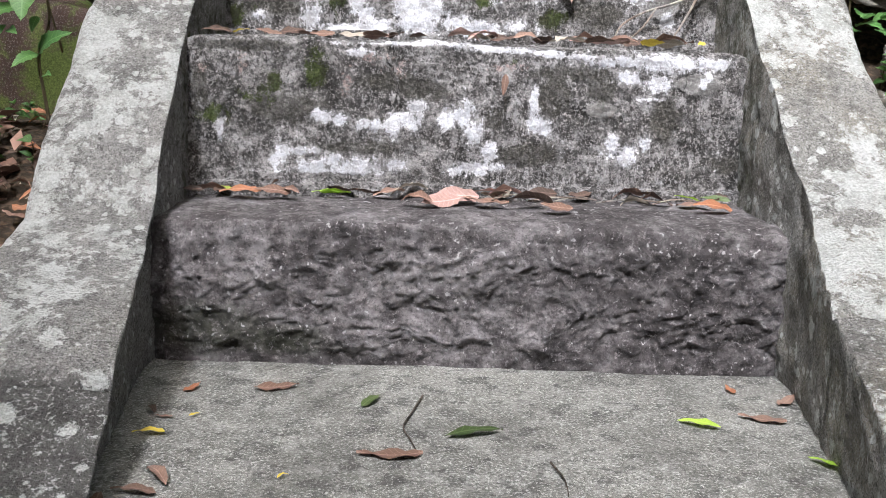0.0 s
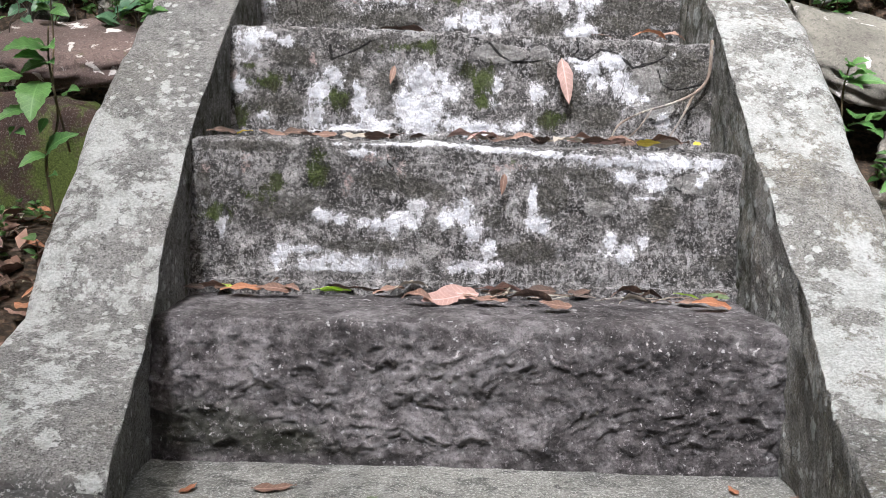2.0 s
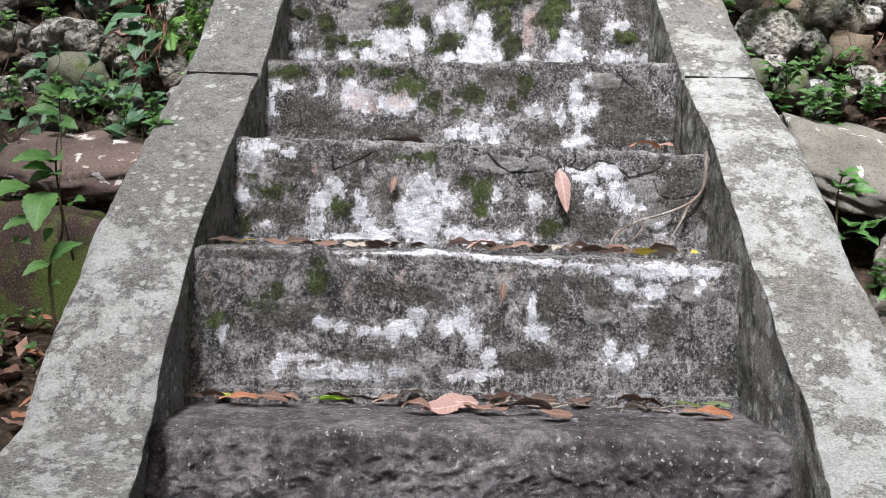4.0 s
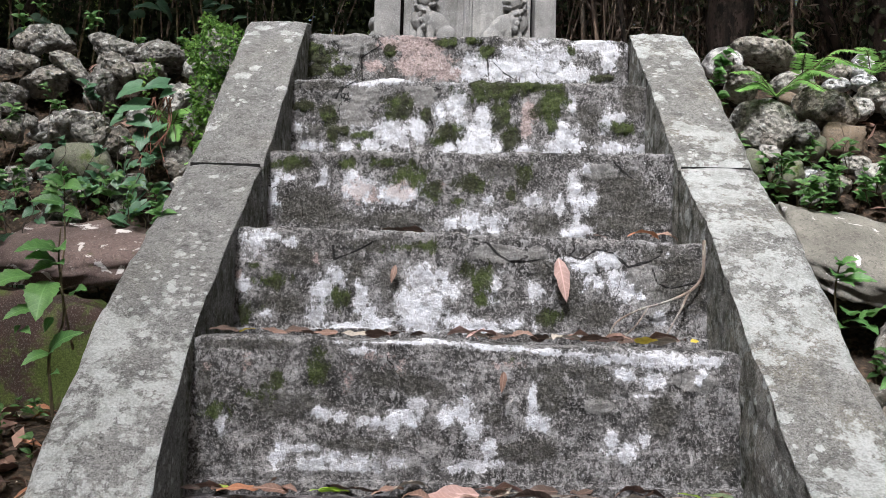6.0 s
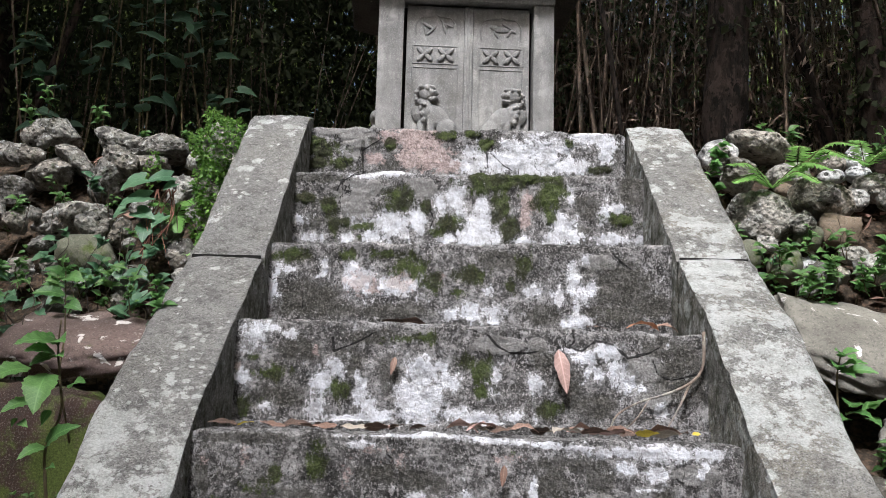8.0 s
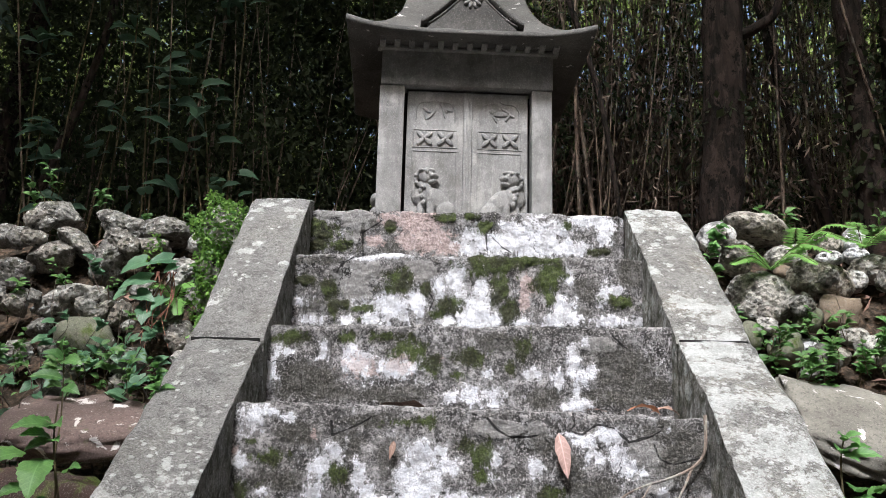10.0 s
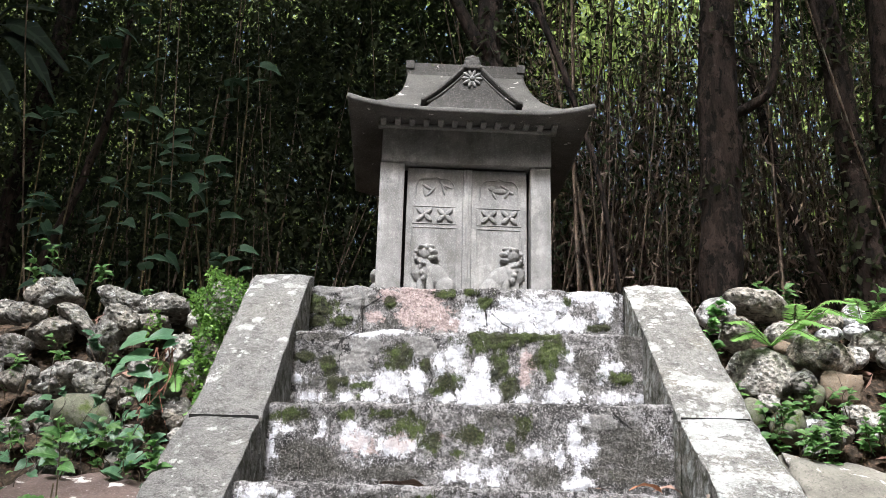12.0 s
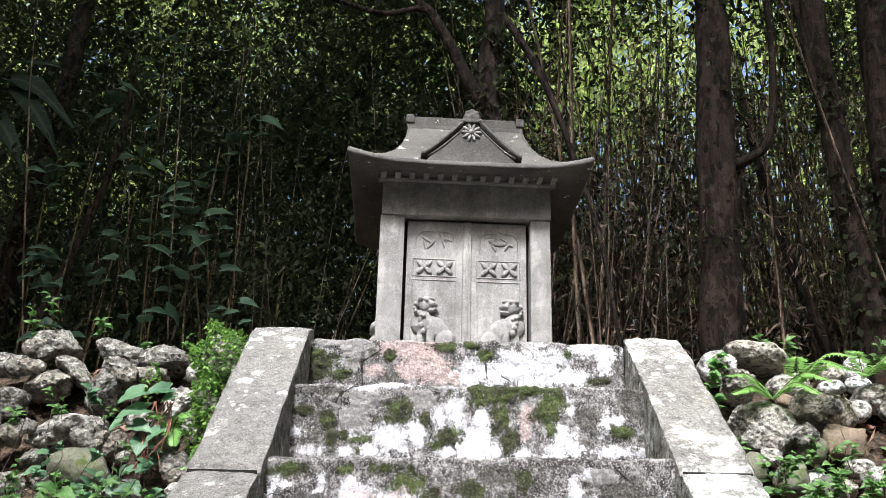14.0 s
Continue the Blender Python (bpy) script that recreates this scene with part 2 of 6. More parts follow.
def shrine_stone():
    k = Mat("carved_grey_stone", 0.9)
    big, mid, fine = k.noise(4, 6, 0.65), k.noise(22, 7, 0.7), k.noise(240, 3, 0.7)
    col = k.ramp(k.math("ADD", k.math("MULTIPLY", big, 0.5), k.math("MULTIPLY", mid, 0.5)), (0.35, (0.135, 0.133, 0.128)), (0.65, (0.27, 0.266, 0.258)))
    col = k.mix(k.step(fine, 0.52, 0.72), col, k.mix(0.5, col, (0.5, 0.49, 0.46)))
    runs = k.noise(1, 5, 0.6, 0.2, k.stretch(20, 20, 2.5))
    col = k.mix(k.step(runs, 0.56, 0.72), col, k.mix(0.45, col, (0.1, 0.1, 0.09)))
    col = k.mix(k.step(k.noise(150, 5, 0.85), 0.53, 0.6), col, k.mix(0.25, col, (0.07, 0.068, 0.06)))
    col = k.mix(k.step(k.noise(190, 4, 0.8), 0.57, 0.63), col, k.mix(0.3, col, (0.62, 0.61, 0.58)))
    blot = k.math("ADD", k.noise(9, 8, 0.75), k.math("MULTIPLY", k.noise(1, 6, 0.7, 0.3, k.stretch(34, 34, 4)), 0.5))
    col = k.mix(k.step(blot, 0.76, 0.92), col, k.mix(0.3, col, (0.55, 0.54, 0.5)))
    col = k.mix(k.step(blot, 0.72, 0.62), col, k.mix(0.35, col, (0.09, 0.085, 0.07)))
    return k.done(col, k.math("ADD", mid, k.math("MULTIPLY", fine, 0.5)), 0.5, 0.005)


def rock_stone(name, lift):
    k = Mat(name, 0.92)
    r = k.rnd()
    big, mid, fine = k.noise(7, 6, 0.65), k.noise(45, 7, 0.7), k.noise(240, 3, 0.7)
    tone = k.ramp(r, *[(p, tuple(min(0.75, v * lift) for v in c)) for p, c in ((0.0, (0.16, 0.15, 0.135) if lift < 1.5 else (0.24, 0.228, 0.2)), (0.35, (0.34, 0.33, 0.295)), (0.6, (0.23, 0.205, 0.17)), (0.85, (0.5, 0.48, 0.44)))])
    col = k.mix(k.step(k.math("ADD", k.math("MULTIPLY", big, 0.5), k.math("MULTIPLY", k.noise(26, 8, 0.75), 0.5)), 0.41, 0.56), k.mix(0.8, tone, (0.04, 0.036, 0.03)), tone)
    pits = k.voro(70)
    col = k.mix(k.step(k.math("ADD", pits, k.math("MULTIPLY", mid, 0.5)), 0.45, 0.3), col, k.mix(0.7, col, (0.04, 0.04, 0.035)))
    col = k.mix(k.step(k.math("ADD", mid, k.math("MULTIPLY", fine, 0.4)), 0.76, 0.86), col, (0.55, 0.55, 0.52))
    col = k.mix(k.step(k.noise(6, 5, 0.7, 0, k.stretch(1, 1.3, 1)), 0.58, 0.7), col, (0.05, 0.06, 0.025))
    col = k.mix(k.step(k.noise(100, 6, 0.85), 0.53, 0.59), col, k.mix(0.45, col, (0.03, 0.028, 0.025)))
    hole = k.math("MULTIPLY", k.step(k.math("ADD", k.voro(30), k.math("MULTIPLY", k.math("SUBTRACT", mid, 0.5), 0.5)), 0.26, 0.16), k.step(k.noise(9, 3, 0.5), 0.44, 0.54))
    col = k.mix(k.math("MULTIPLY", hole, 0.85), col, (0.03, 0.027, 0.02))
    return k.done(col, k.math("SUBTRACT", k.math("ADD", mid, k.math("MULTIPLY", pits, 0.6)), k.math("MULTIPLY", hole, 0.6)), 1.0, 0.02)


def slab_stone(name, c, spots, mossy=0.62):
    k = Mat(name, 0.85)
    big, mid, fine = k.noise(6, 6, 0.6), k.noise(40, 6, 0.7), k.noise(260, 3, 0.7)
    col = k.mix(k.step(big, 0.3, 0.7), tuple(v * 0.6 for v in c), tuple(min(0.8, v * 1.25) for v in c))
    col = k.mix(k.step(fine, 0.5, 0.75), col, k.mix(0.3, col, (0.5, 0.45, 0.42)))
    sp = k.math("ADD", k.noise(20, 2, 0.4, 0.6), k.math("MULTIPLY", k.math("SUBTRACT", k.noise(90, 5, 0.8), 0.5), 0.35))
    col = k.mix(k.step(k.noise(110, 6, 0.8), 0.53, 0.59), col, k.mix(0.5, col, (0.04, 0.036, 0.03)))
    col = k.mix(k.step(sp, spots, spots + 0.05), col, (0.55, 0.52, 0.5))
    col = k.mix(k.step(k.noise(5, 6, 0.7), mossy, mossy + 0.1), col, k.ramp(fine, (0.3, (0.03, 0.04, 0.01)), (0.7, (0.11, 0.15, 0.035))))
    return k.done(col, k.math("ADD", mid, fine), 0.4, 0.006)


def soil():
    k = Mat("leaf_mould_soil", 0.95)
    big, mid, cell = k.noise(3, 6, 0.65), k.noise(30, 6, 0.7), k.voro(45, "Color")
    col = k.ramp(k.math("ADD", k.math("MULTIPLY", big, 0.4), k.math("MULTIPLY", mid, 0.6)), (0.3, (0.012, 0.01, 0.008)), (0.5, (0.036, 0.028, 0.02)), (0.72, (0.1, 0.07, 0.05)))
    col = k.mix(0.25, col, k.mix(k.step(k.noise(60, 2), 0.45, 0.6), (0.05, 0.035, 0.02), (0.22, 0.14, 0.09)))
    return k.done(col, k.math("ADD", mid, k.voro(45)), 0.9, 0.02)


def leaf_mat(name, lo, hi, glow, rough=0.5, island=False):
    """Leaf: varied colour from piece to piece, light passing through it."""
    k = Mat(name, rough)
    r = k.island() if island else k.rnd()
    col = k.mix(r, lo, hi)
    col = k.mix(k.math("MULTIPLY", k.step(k.noise(35, 4, 0.6), 0.45, 0.7), 0.35), col, tuple(v * 0.45 for v in lo))
    if not island:
        sep = k.n.new("ShaderNodeSeparateXYZ")
        k.put(sep.inputs[0], k.co)
        ax = k.math("ABSOLUTE", sep.outputs[0])
        rib = k.step(ax, 0.018, 0.008)
        side = k.step(k.math("SINE", k.math("MULTIPLY", k.math("SUBTRACT", sep.outputs[1], k.math("MULTIPLY", ax, 0.8)), 52.0)), 0.86, 0.98)
        col = k.mix(k.math("MULTIPLY", k.math("MAXIMUM", rib, k.math("MULTIPLY", side, 0.6)), 0.5), col, tuple(min(1.0, v * 1.5 + 0.03) for v in hi))
        col = k.mix(k.math("MULTIPLY", k.step(k.noise(5, 5, 0.7), 0.5, 0.68), 0.4), col, tuple(v * 0.5 for v in lo))
    k.b.inputs["Specular IOR Level"].default_value = 0.35
    k.done(col, k.noise(120, 3), 0.2, 0.002)
    if glow:
        tr = k.n.new("ShaderNodeBsdfTranslucent")
        k.put(tr.inputs[0], k.mix(0.5, col, tuple(min(1.0, v * 1.6) for v in hi)))
        mx = k.n.new("ShaderNodeMixShader")
        mx.inputs[0].default_value = glow
        k.t.links.new(k.b.outputs[0], mx.inputs[1])
        k.t.links.new(tr.outputs[0], mx.inputs[2])
        k.t.links.new(mx.outputs[0], k.n["Material Output"].inputs[0])
    return k.m


def bark(name, lo, hi, scale=1.0):
    k = Mat(name, 0.9)
    v = k.noise(1, 7, 0.7, 0.4, k.stretch(30 * scale, 30 * scale, 6 * scale))
    patch = k.noise(5, 5, 0.65)
    col = k.mix(k.step(v, 0.35, 0.65), lo, hi)
    col = k.mix(k.step(patch, 0.55, 0.72), col, k.mix(0.5, col, tuple(min(0.4, 2.2 * q) for q in hi)))
    flake = k.noise(1, 6, 0.7, 0.3, k.stretch(16, 16, 9))
    col = k.mix(k.step(flake, 0.52, 0.58), col, k.mix(0.5, col, tuple(min(0.5, 1.9 * q) for q in hi)))
    col = k.mix(k.step(k.noise(1, 5, 0.7, 0.2, k.stretch(22, 22, 11)), 0.55, 0.6), col, lo)
    return k.done(col, k.math("ADD", v, flake), 0.9, 0.02)


STEP, ROUGH = step_stone(), rough_stone()
CHEEK_L, CHEEK_R = cheek_stone("grey_coping", False), cheek_stone("pale_coping", True)
LANDING, SHRINE, ROCK, SOIL = landing_concrete(), shrine_stone(), rock_stone("field_stone", 1.12), soil()
PALE_ROCK = rock_stone("pale_river_stone", 1.75)
ROOFSTONE = slab_stone("weathered_roof_stone", (0.09, 0.088, 0.082), 0.7, 0.66)
BROWN_ROCK = slab_stone("brown_rock", (0.15, 0.115, 0.08), 0.9, 0.66)
GREEN_ROCK = slab_stone("algae_green_rock", (0.13, 0.135, 0.095), 0.72, 0.56)
BROWN_SLAB = slab_stone("red_brown_stone", (0.125, 0.09, 0.08), 0.64)
GREY_SLAB = slab_stone("grey_flat_stone", (0.18, 0.172, 0.145), 0.66)
# block colour lowered to hold the shade under the flat boulder
MOSSY_BLOCK = slab_stone("mossy_brown_block", (0.05, 0.03, 0.024), 0.9, 0.47)
GAP = Mat("joint_and_shade_black").done((0.012, 0.011, 0.01))


# ---- geometry helpers ----
def part(name, bm, material, parent=None, label=""):
    """Link a bmesh as one mesh object, under a thing or a part."""
    me = bpy.data.meshes.new(name)
    bm.to_mesh(me)
    bm.free()
    me.materials.append(material)
    ob = new(name, me)
    ob.parent = parent
    return tagged(ob, label) if label else ob


def empty(name, label, category, group="", kind="", at=(0, 0, 0)):
    ob = new(name)
    ob.empty_display_size = 0.05
    ob.location = at
    return tagged(ob, label, category, group, kind)


def smooth(ob, on=True):
    ob.data.polygons.foreach_set("use_smooth", [on] * len(ob.data.polygons))
    return ob


def box(bm, x0, x1, y0, y1, z0, z1, bevel=0.0, seg=2):
    r = bmesh.ops.create_cube(bm, size=1.0, matrix=Matrix.Translation(((x0 + x1) / 2, (y0 + y1) / 2, (z0 + z1) / 2)) @ Matrix.Diagonal((x1 - x0, y1 - y0, z1 - z0, 1)))
    if bevel:
        es = {e for v in r["verts"] for e in v.link_edges}
        bmesh.ops.bevel(bm, geom=list(es), offset=bevel, segments=seg, profile=0.6, affect="EDGES")
    return bm


def fbm(p, octaves=4):
    return noise.fractal(p, 1.0, 2.0, octaves)


def loft(name, rings, material, parent=None, label="", fields=None, closed=True, cap=True):
    """A mesh from rings of points of equal count."""
    n, m = len(rings), len(rings[0])
    verts = [tuple(p) for r in rings for p in r]
    faces = []
    for i in range(n - 1):
        for j in range(m if closed else m - 1):
            a, b = i * m + j, i * m + (j + 1) % m
            faces.append((a, b, b + m, a + m))
    if cap and closed:
        faces.append(tuple(range(m - 1, -1, -1)))
        faces.append(tuple((n - 1) * m + j for j in range(m)))
    me = bpy.data.meshes.new(name)
    me.from_pydata(verts, [], faces)
    me.materials.append(material)
    for key, values in (fields or {}).items():
        at = me.attributes.new(key, "FLOAT", "POINT")
        at.data.foreach_set("value", values)
    me.validate()
    ob = new(name, me)
    ob.parent = parent
    if label:
        tagged(ob, label)
    return smooth(ob)


def tube(points, radii, sides=8):
    """Rings of a tapered round stem along points."""
    rings = []
    pts = [Vector(p) for p in points]
    last, q = Vector((0, 0, 1)), None
    for i, p in enumerate(pts):
        d = (pts[min(i + 1, len(pts) - 1)] - pts[max(i - 1, 0)]).normalized()
        q = last.rotation_difference(d) if q is None else last.rotation_difference(d) @ q
        last = d
        rings.append([p + q @ Vector((math.cos(a) * radii[i], math.sin(a) * radii[i], 0)) for a in (k * 2 * math.pi / sides for k in range(sides))])
    return rings


def curve_points(points, n):
    """Points along a smooth curve through the given ones."""
    p = [Vector(v) for v in points]
    out = []
    for i in range(len(p) - 1):
        a, b, c, d = p[max(i - 1, 0)], p[i], p[i + 1], p[min(i + 2, len(p) - 1)]
        for k in range(n):
            t = k / n
            out.append(0.5 * ((2 * b) + (c - a) * t + (2 * a - 5 * b + 4 * c - d) * t * t + (3 * b - a - 3 * c + d) * t ** 3))
    return out + [p[-1]]


def blobs(x, z, spots):
    v = 0.0
    for cx, cz, rx, rz in spots:
        q = ((x - cx) / rx) ** 2 + ((z - cz) / rz) ** 2
        if q < 5:
            v = max(v, math.exp(-0.7 * q))
    return v


# ---- the stairs ----
stairs = empty("stone_stairs", "steep flight of six weathered stone steps stained by lime and moss", "stairs", kind="structure")


def spread(x, z, spots):
    """How deep each point lies inside the nearest of some oval stains: 1 in the middle, 0.5 on the rim."""
    v = np.zeros(len(x))
    for cx, cz, rx, rz in spots:
        v = np.maximum(v, np.exp(-0.52 * (((x - cx) / rx) ** 2 + ((z - cz) / rz) ** 2)))
    return v


def near_line(x, z, lines):
    """Distance of each point to the nearest of some bent lines."""
    v = np.full(len(x), 1.0)
    for line in lines:
        for (ax, az), (bx, bz) in zip(line[:-1], line[1:]):
            dx, dz = bx - ax, bz - az
            t = np.clip(((x - ax) * dx + (z - az) * dz) / (dx * dx + dz * dz + 1e-9), 0, 1)
            v = np.minimum(v, np.hypot(x - ax - t * dx, z - az - t * dz))
    return v


def step(y_l, y_r, z_l, z_r, z_low, depth, lime, moss, pink=(), base=0.0, rough=0.0, seed=0, dark=(), crust=(), cracks=(), film=1.0):
    """One step: a solid block whose front and top are uneven."""
    nu = 300
    half = 0.508
    nf, nt = (76, 14) if not rough else (90, 16)
    prof = [("f", i / nf) for i in range(nf + 1)] + [("b", i / 5) for i in range(1, 5)] + [("t", i / nt) for i in range(nt + 1)] + [("k", 0), ("k", 1)]
    r0 = 0.011 if not rough else 0.026
    pts = []
    for u in range(nu + 1):
        x = -half + 2 * half * u / nu
        k = u / nu
        yf, zt = y_l + (y_r - y_l) * k, z_l + (z_r - z_l) * k
        r = r0 + max(0.0, fbm(Vector((x * 9 + seed, 3.3, seed)), 4)) * 0.012
        for kind, s in prof:
            if kind == "f":
                pts.append((x, yf, z_low + (zt - r - z_low) * s))
            elif kind == "b":
                a = s * math.pi / 2
                pts.append((x, yf + r - r * math.cos(a), zt - r + r * math.sin(a)))
            elif kind == "t":
                pts.append((x, yf + r + s * depth, zt))
            else:
                pts.append((x, yf + depth + 0.03 if s == 0 else yf + 0.02, z_low - 0.06))
    px_, pz = np.array([p[0] for p in pts]), np.array([p[2] for p in pts])
    m = len(prof)
    tread = np.tile([kind == "t" for kind, s in prof], nu + 1)
    inner = np.tile([kind == "t" and s > 0.7 for kind, s in prof], nu + 1)
    wl = spread(px_, pz, lime)
    fields = {"lime": base + np.where(tread, 0.4, 1.0) * wl, "moss": np.maximum(film * spread(px_, pz, moss), np.where(inner, 0.3, 0.0)), "pink": film * film * spread(px_, pz, pink),
              "dark": spread(px_, pz, dark), "crust": spread(px_, pz, crust), "crack": np.where(tread, 1.0, near_line(px_, pz, cracks))}
    rise = (0.005 if film > 0.9 else 0.0) * np.clip((fields["moss"] - 0.5) * 4, 0, 1) + 0.0015 * np.clip((wl - 0.4) * 6, 0, 1) + 0.003 * np.clip((fields["crust"] - 0.4) * 7, 0, 1) - 0.002 * np.clip(1 - fields["crack"] / 0.004, 0, 1)
    rings, i = [], 0
    for u in range(nu + 1):
        ring = []
        for kind, s in prof:
            p = Vector(pts[i])
            a = s * math.pi / 2
            nrm = Vector((0, -1, 0.1)) if kind == "f" else Vector((0, -math.cos(a), math.sin(a))) if kind == "b" else Vector((0, 0, 1 if kind == "t" else 0))
            q = Vector((p.x, p.y, p.z + seed * 7.1))
            d = 0.006 * fbm(q * 7, 3) + 0.0045 * fbm(q * 30, 4)
            if rough:
                if kind == "f" or (kind == "b" and s < 0.5):
                    w = min(1.0, 5 * (s if kind == "f" else 1))
                    if kind == "f":
                        w *= 0.45 + 0.55 * min(1.0, 6 * (1 - s))
                    wq = Vector((q.x * 8, q.y * 5, q.z * 10)) + 0.5 * noise.noise_vector(q * 9) + 0.25 * noise.noise_vector(q * 30)
                    f = -0.3
                    for sc, am in ((1.0, 0.75), (2.2, 0.5), (4.7, 0.36), (9.5, 0.26)):
                        f += am * noise.voronoi(wq * sc + Vector((sc, 0, 2 * sc)))[0][0] ** 2
                    d += w * rough * (0.6 * fbm(Vector((q.x * 5, q.y * 3, q.z * 7)), 4) + f) + 0.003 * fbm(q * 40, 4)
                else:
                    d *= 0.8
            else:
                if kind == "f" and (p.z - z_low) < 0.026 + 0.004 * fbm(q * 8, 2):
                    d += 0.012
                if kind in "fb":
                    d += float(rise[i]) * (1 + 0.8 * fbm(q * 70, 2))
            ring.append(p + nrm * (d - max(0.0, abs(p.x) - 0.485) * 0.3))
            i += 1
        rings.append(ring)
    return loft("step", rings, ROUGH if rough else STEP, stairs, "", {key: v.astype(np.float32) for key, v in fields.items()})


tagged(step(1.565, 1.558, 0.217, 0.221, -0.025, 0.30, (), ((-0.42, 0.04, 0.12, 0.05), (-0.3, 0.02, 0.1, 0.03)), rough=0.022, seed=1),
       "rough-hewn dark grey stone step, chipped and unstained")
step(1.792, 1.852, 0.499, 0.492, 0.215, 0.32,
     ((-0.272, 0.273, 0.027, 0.01), (-0.244, 0.284, 0.016, 0.012), (-0.193, 0.273, 0.035, 0.012), (-0.234, 0.266, 0.072, 0.006), (-0.13, 0.278, 0.021, 0.014), 
         (-0.335, 0.296, 0.012, 0.016), (-0.349, 0.282, 0.008, 0.01), (-0.267, 0.362, 0.02, 0.009), (-0.233, 0.356, 0.011, 0.01), (-0.174, 0.349, 0.024, 0.01), 
         (-0.141, 0.352, 0.014, 0.018), (-0.108, 0.356, 0.02, 0.016), (-0.095, 0.379, 0.016, 0.012), (-0.042, 0.357, 0.016, 0.016), (-0.009, 0.368, 0.018, 0.022), 
         (0.008, 0.338, 0.018, 0.023), (0.034, 0.303, 0.012, 0.017), (0.017, 0.275, 0.045, 0.009), (0.118, 0.358, 0.021, 0.008), (0.132, 0.344, 0.012, 0.006), 
         (0.114, 0.397, 0.007, 0.027), (0.29, 0.306, 0.013, 0.015), (0.262, 0.323, 0.012, 0.017),) +
     ((0.345, 0.47, 0.057, 0.014), (0.272, 0.471, 0.056, 0.008), (0.428, 0.472, 0.043, 0.008), (0.278, 0.446, 0.02, 0.011), (0.342, 0.433, 0.021, 0.014), 
         (0.429, 0.45, 0.007, 0.009), (0.42, 0.437, 0.006, 0.01), (-0.196, 0.476, 0.022, 0.007), (-0.076, 0.492, 0.131, 0.004), (0.066, 0.486, 0.091, 0.004), 
         (0.169, 0.479, 0.061, 0.003), (-0.445, 0.341, 0.01, 0.022), (0.328, 0.406, 0.021, 0.003), (-0.295, 0.3, 0.022, 0.006), (-0.029, 0.268, 0.014, 0.008), 
         (0.322, 0.328, 0.009, 0.012), (0.454, 0.472, 0.018, 0.008),),
     ((-0.38, 0.402, 0.022, 0.018), (-0.457, 0.364, 0.034, 0.014), (-0.276, 0.445, 0.022, 0.034), (-0.345, 0.423, 0.018, 0.014), (-0.395, 0.394, 0.012, 0.01),),
     ((-0.405, 0.454, 0.013, 0.018), (-0.166, 0.465, 0.028, 0.013), (-0.225, 0.42, 0.011, 0.024), (-0.13, 0.449, 0.014, 0.014), (0.059, 0.454, 0.024, 0.011), 
         (-0.476, 0.442, 0.009, 0.012),), base=-0.1, seed=2, film=0.72,
     dark=((-0.145, 0.426, 0.045, 0.016), (-0.084, 0.41, 0.037, 0.014), (-0.184, 0.357, 0.028, 0.006), (0.149, 0.408, 0.027, 0.031), (0.04, 0.364, 0.013, 0.016), 
         (0.233, 0.428, 0.023, 0.029), (0.353, 0.37, 0.023, 0.033), (0.478, 0.289, 0.025, 0.013), (-0.479, 0.407, 0.012, 0.04), (0.17, 0.449, 0.051, 0.01), 
         (-0.395, 0.483, 0.06, 0.008), (-0.335, 0.375, 0.061, 0.02), (-0.193, 0.308, 0.061, 0.01), (0.104, 0.304, 0.062, 0.019),),
     crust=((0.41, 0.435, 0.037, 0.016), (0.235, 0.385, 0.025, 0.012),),
     cracks=())
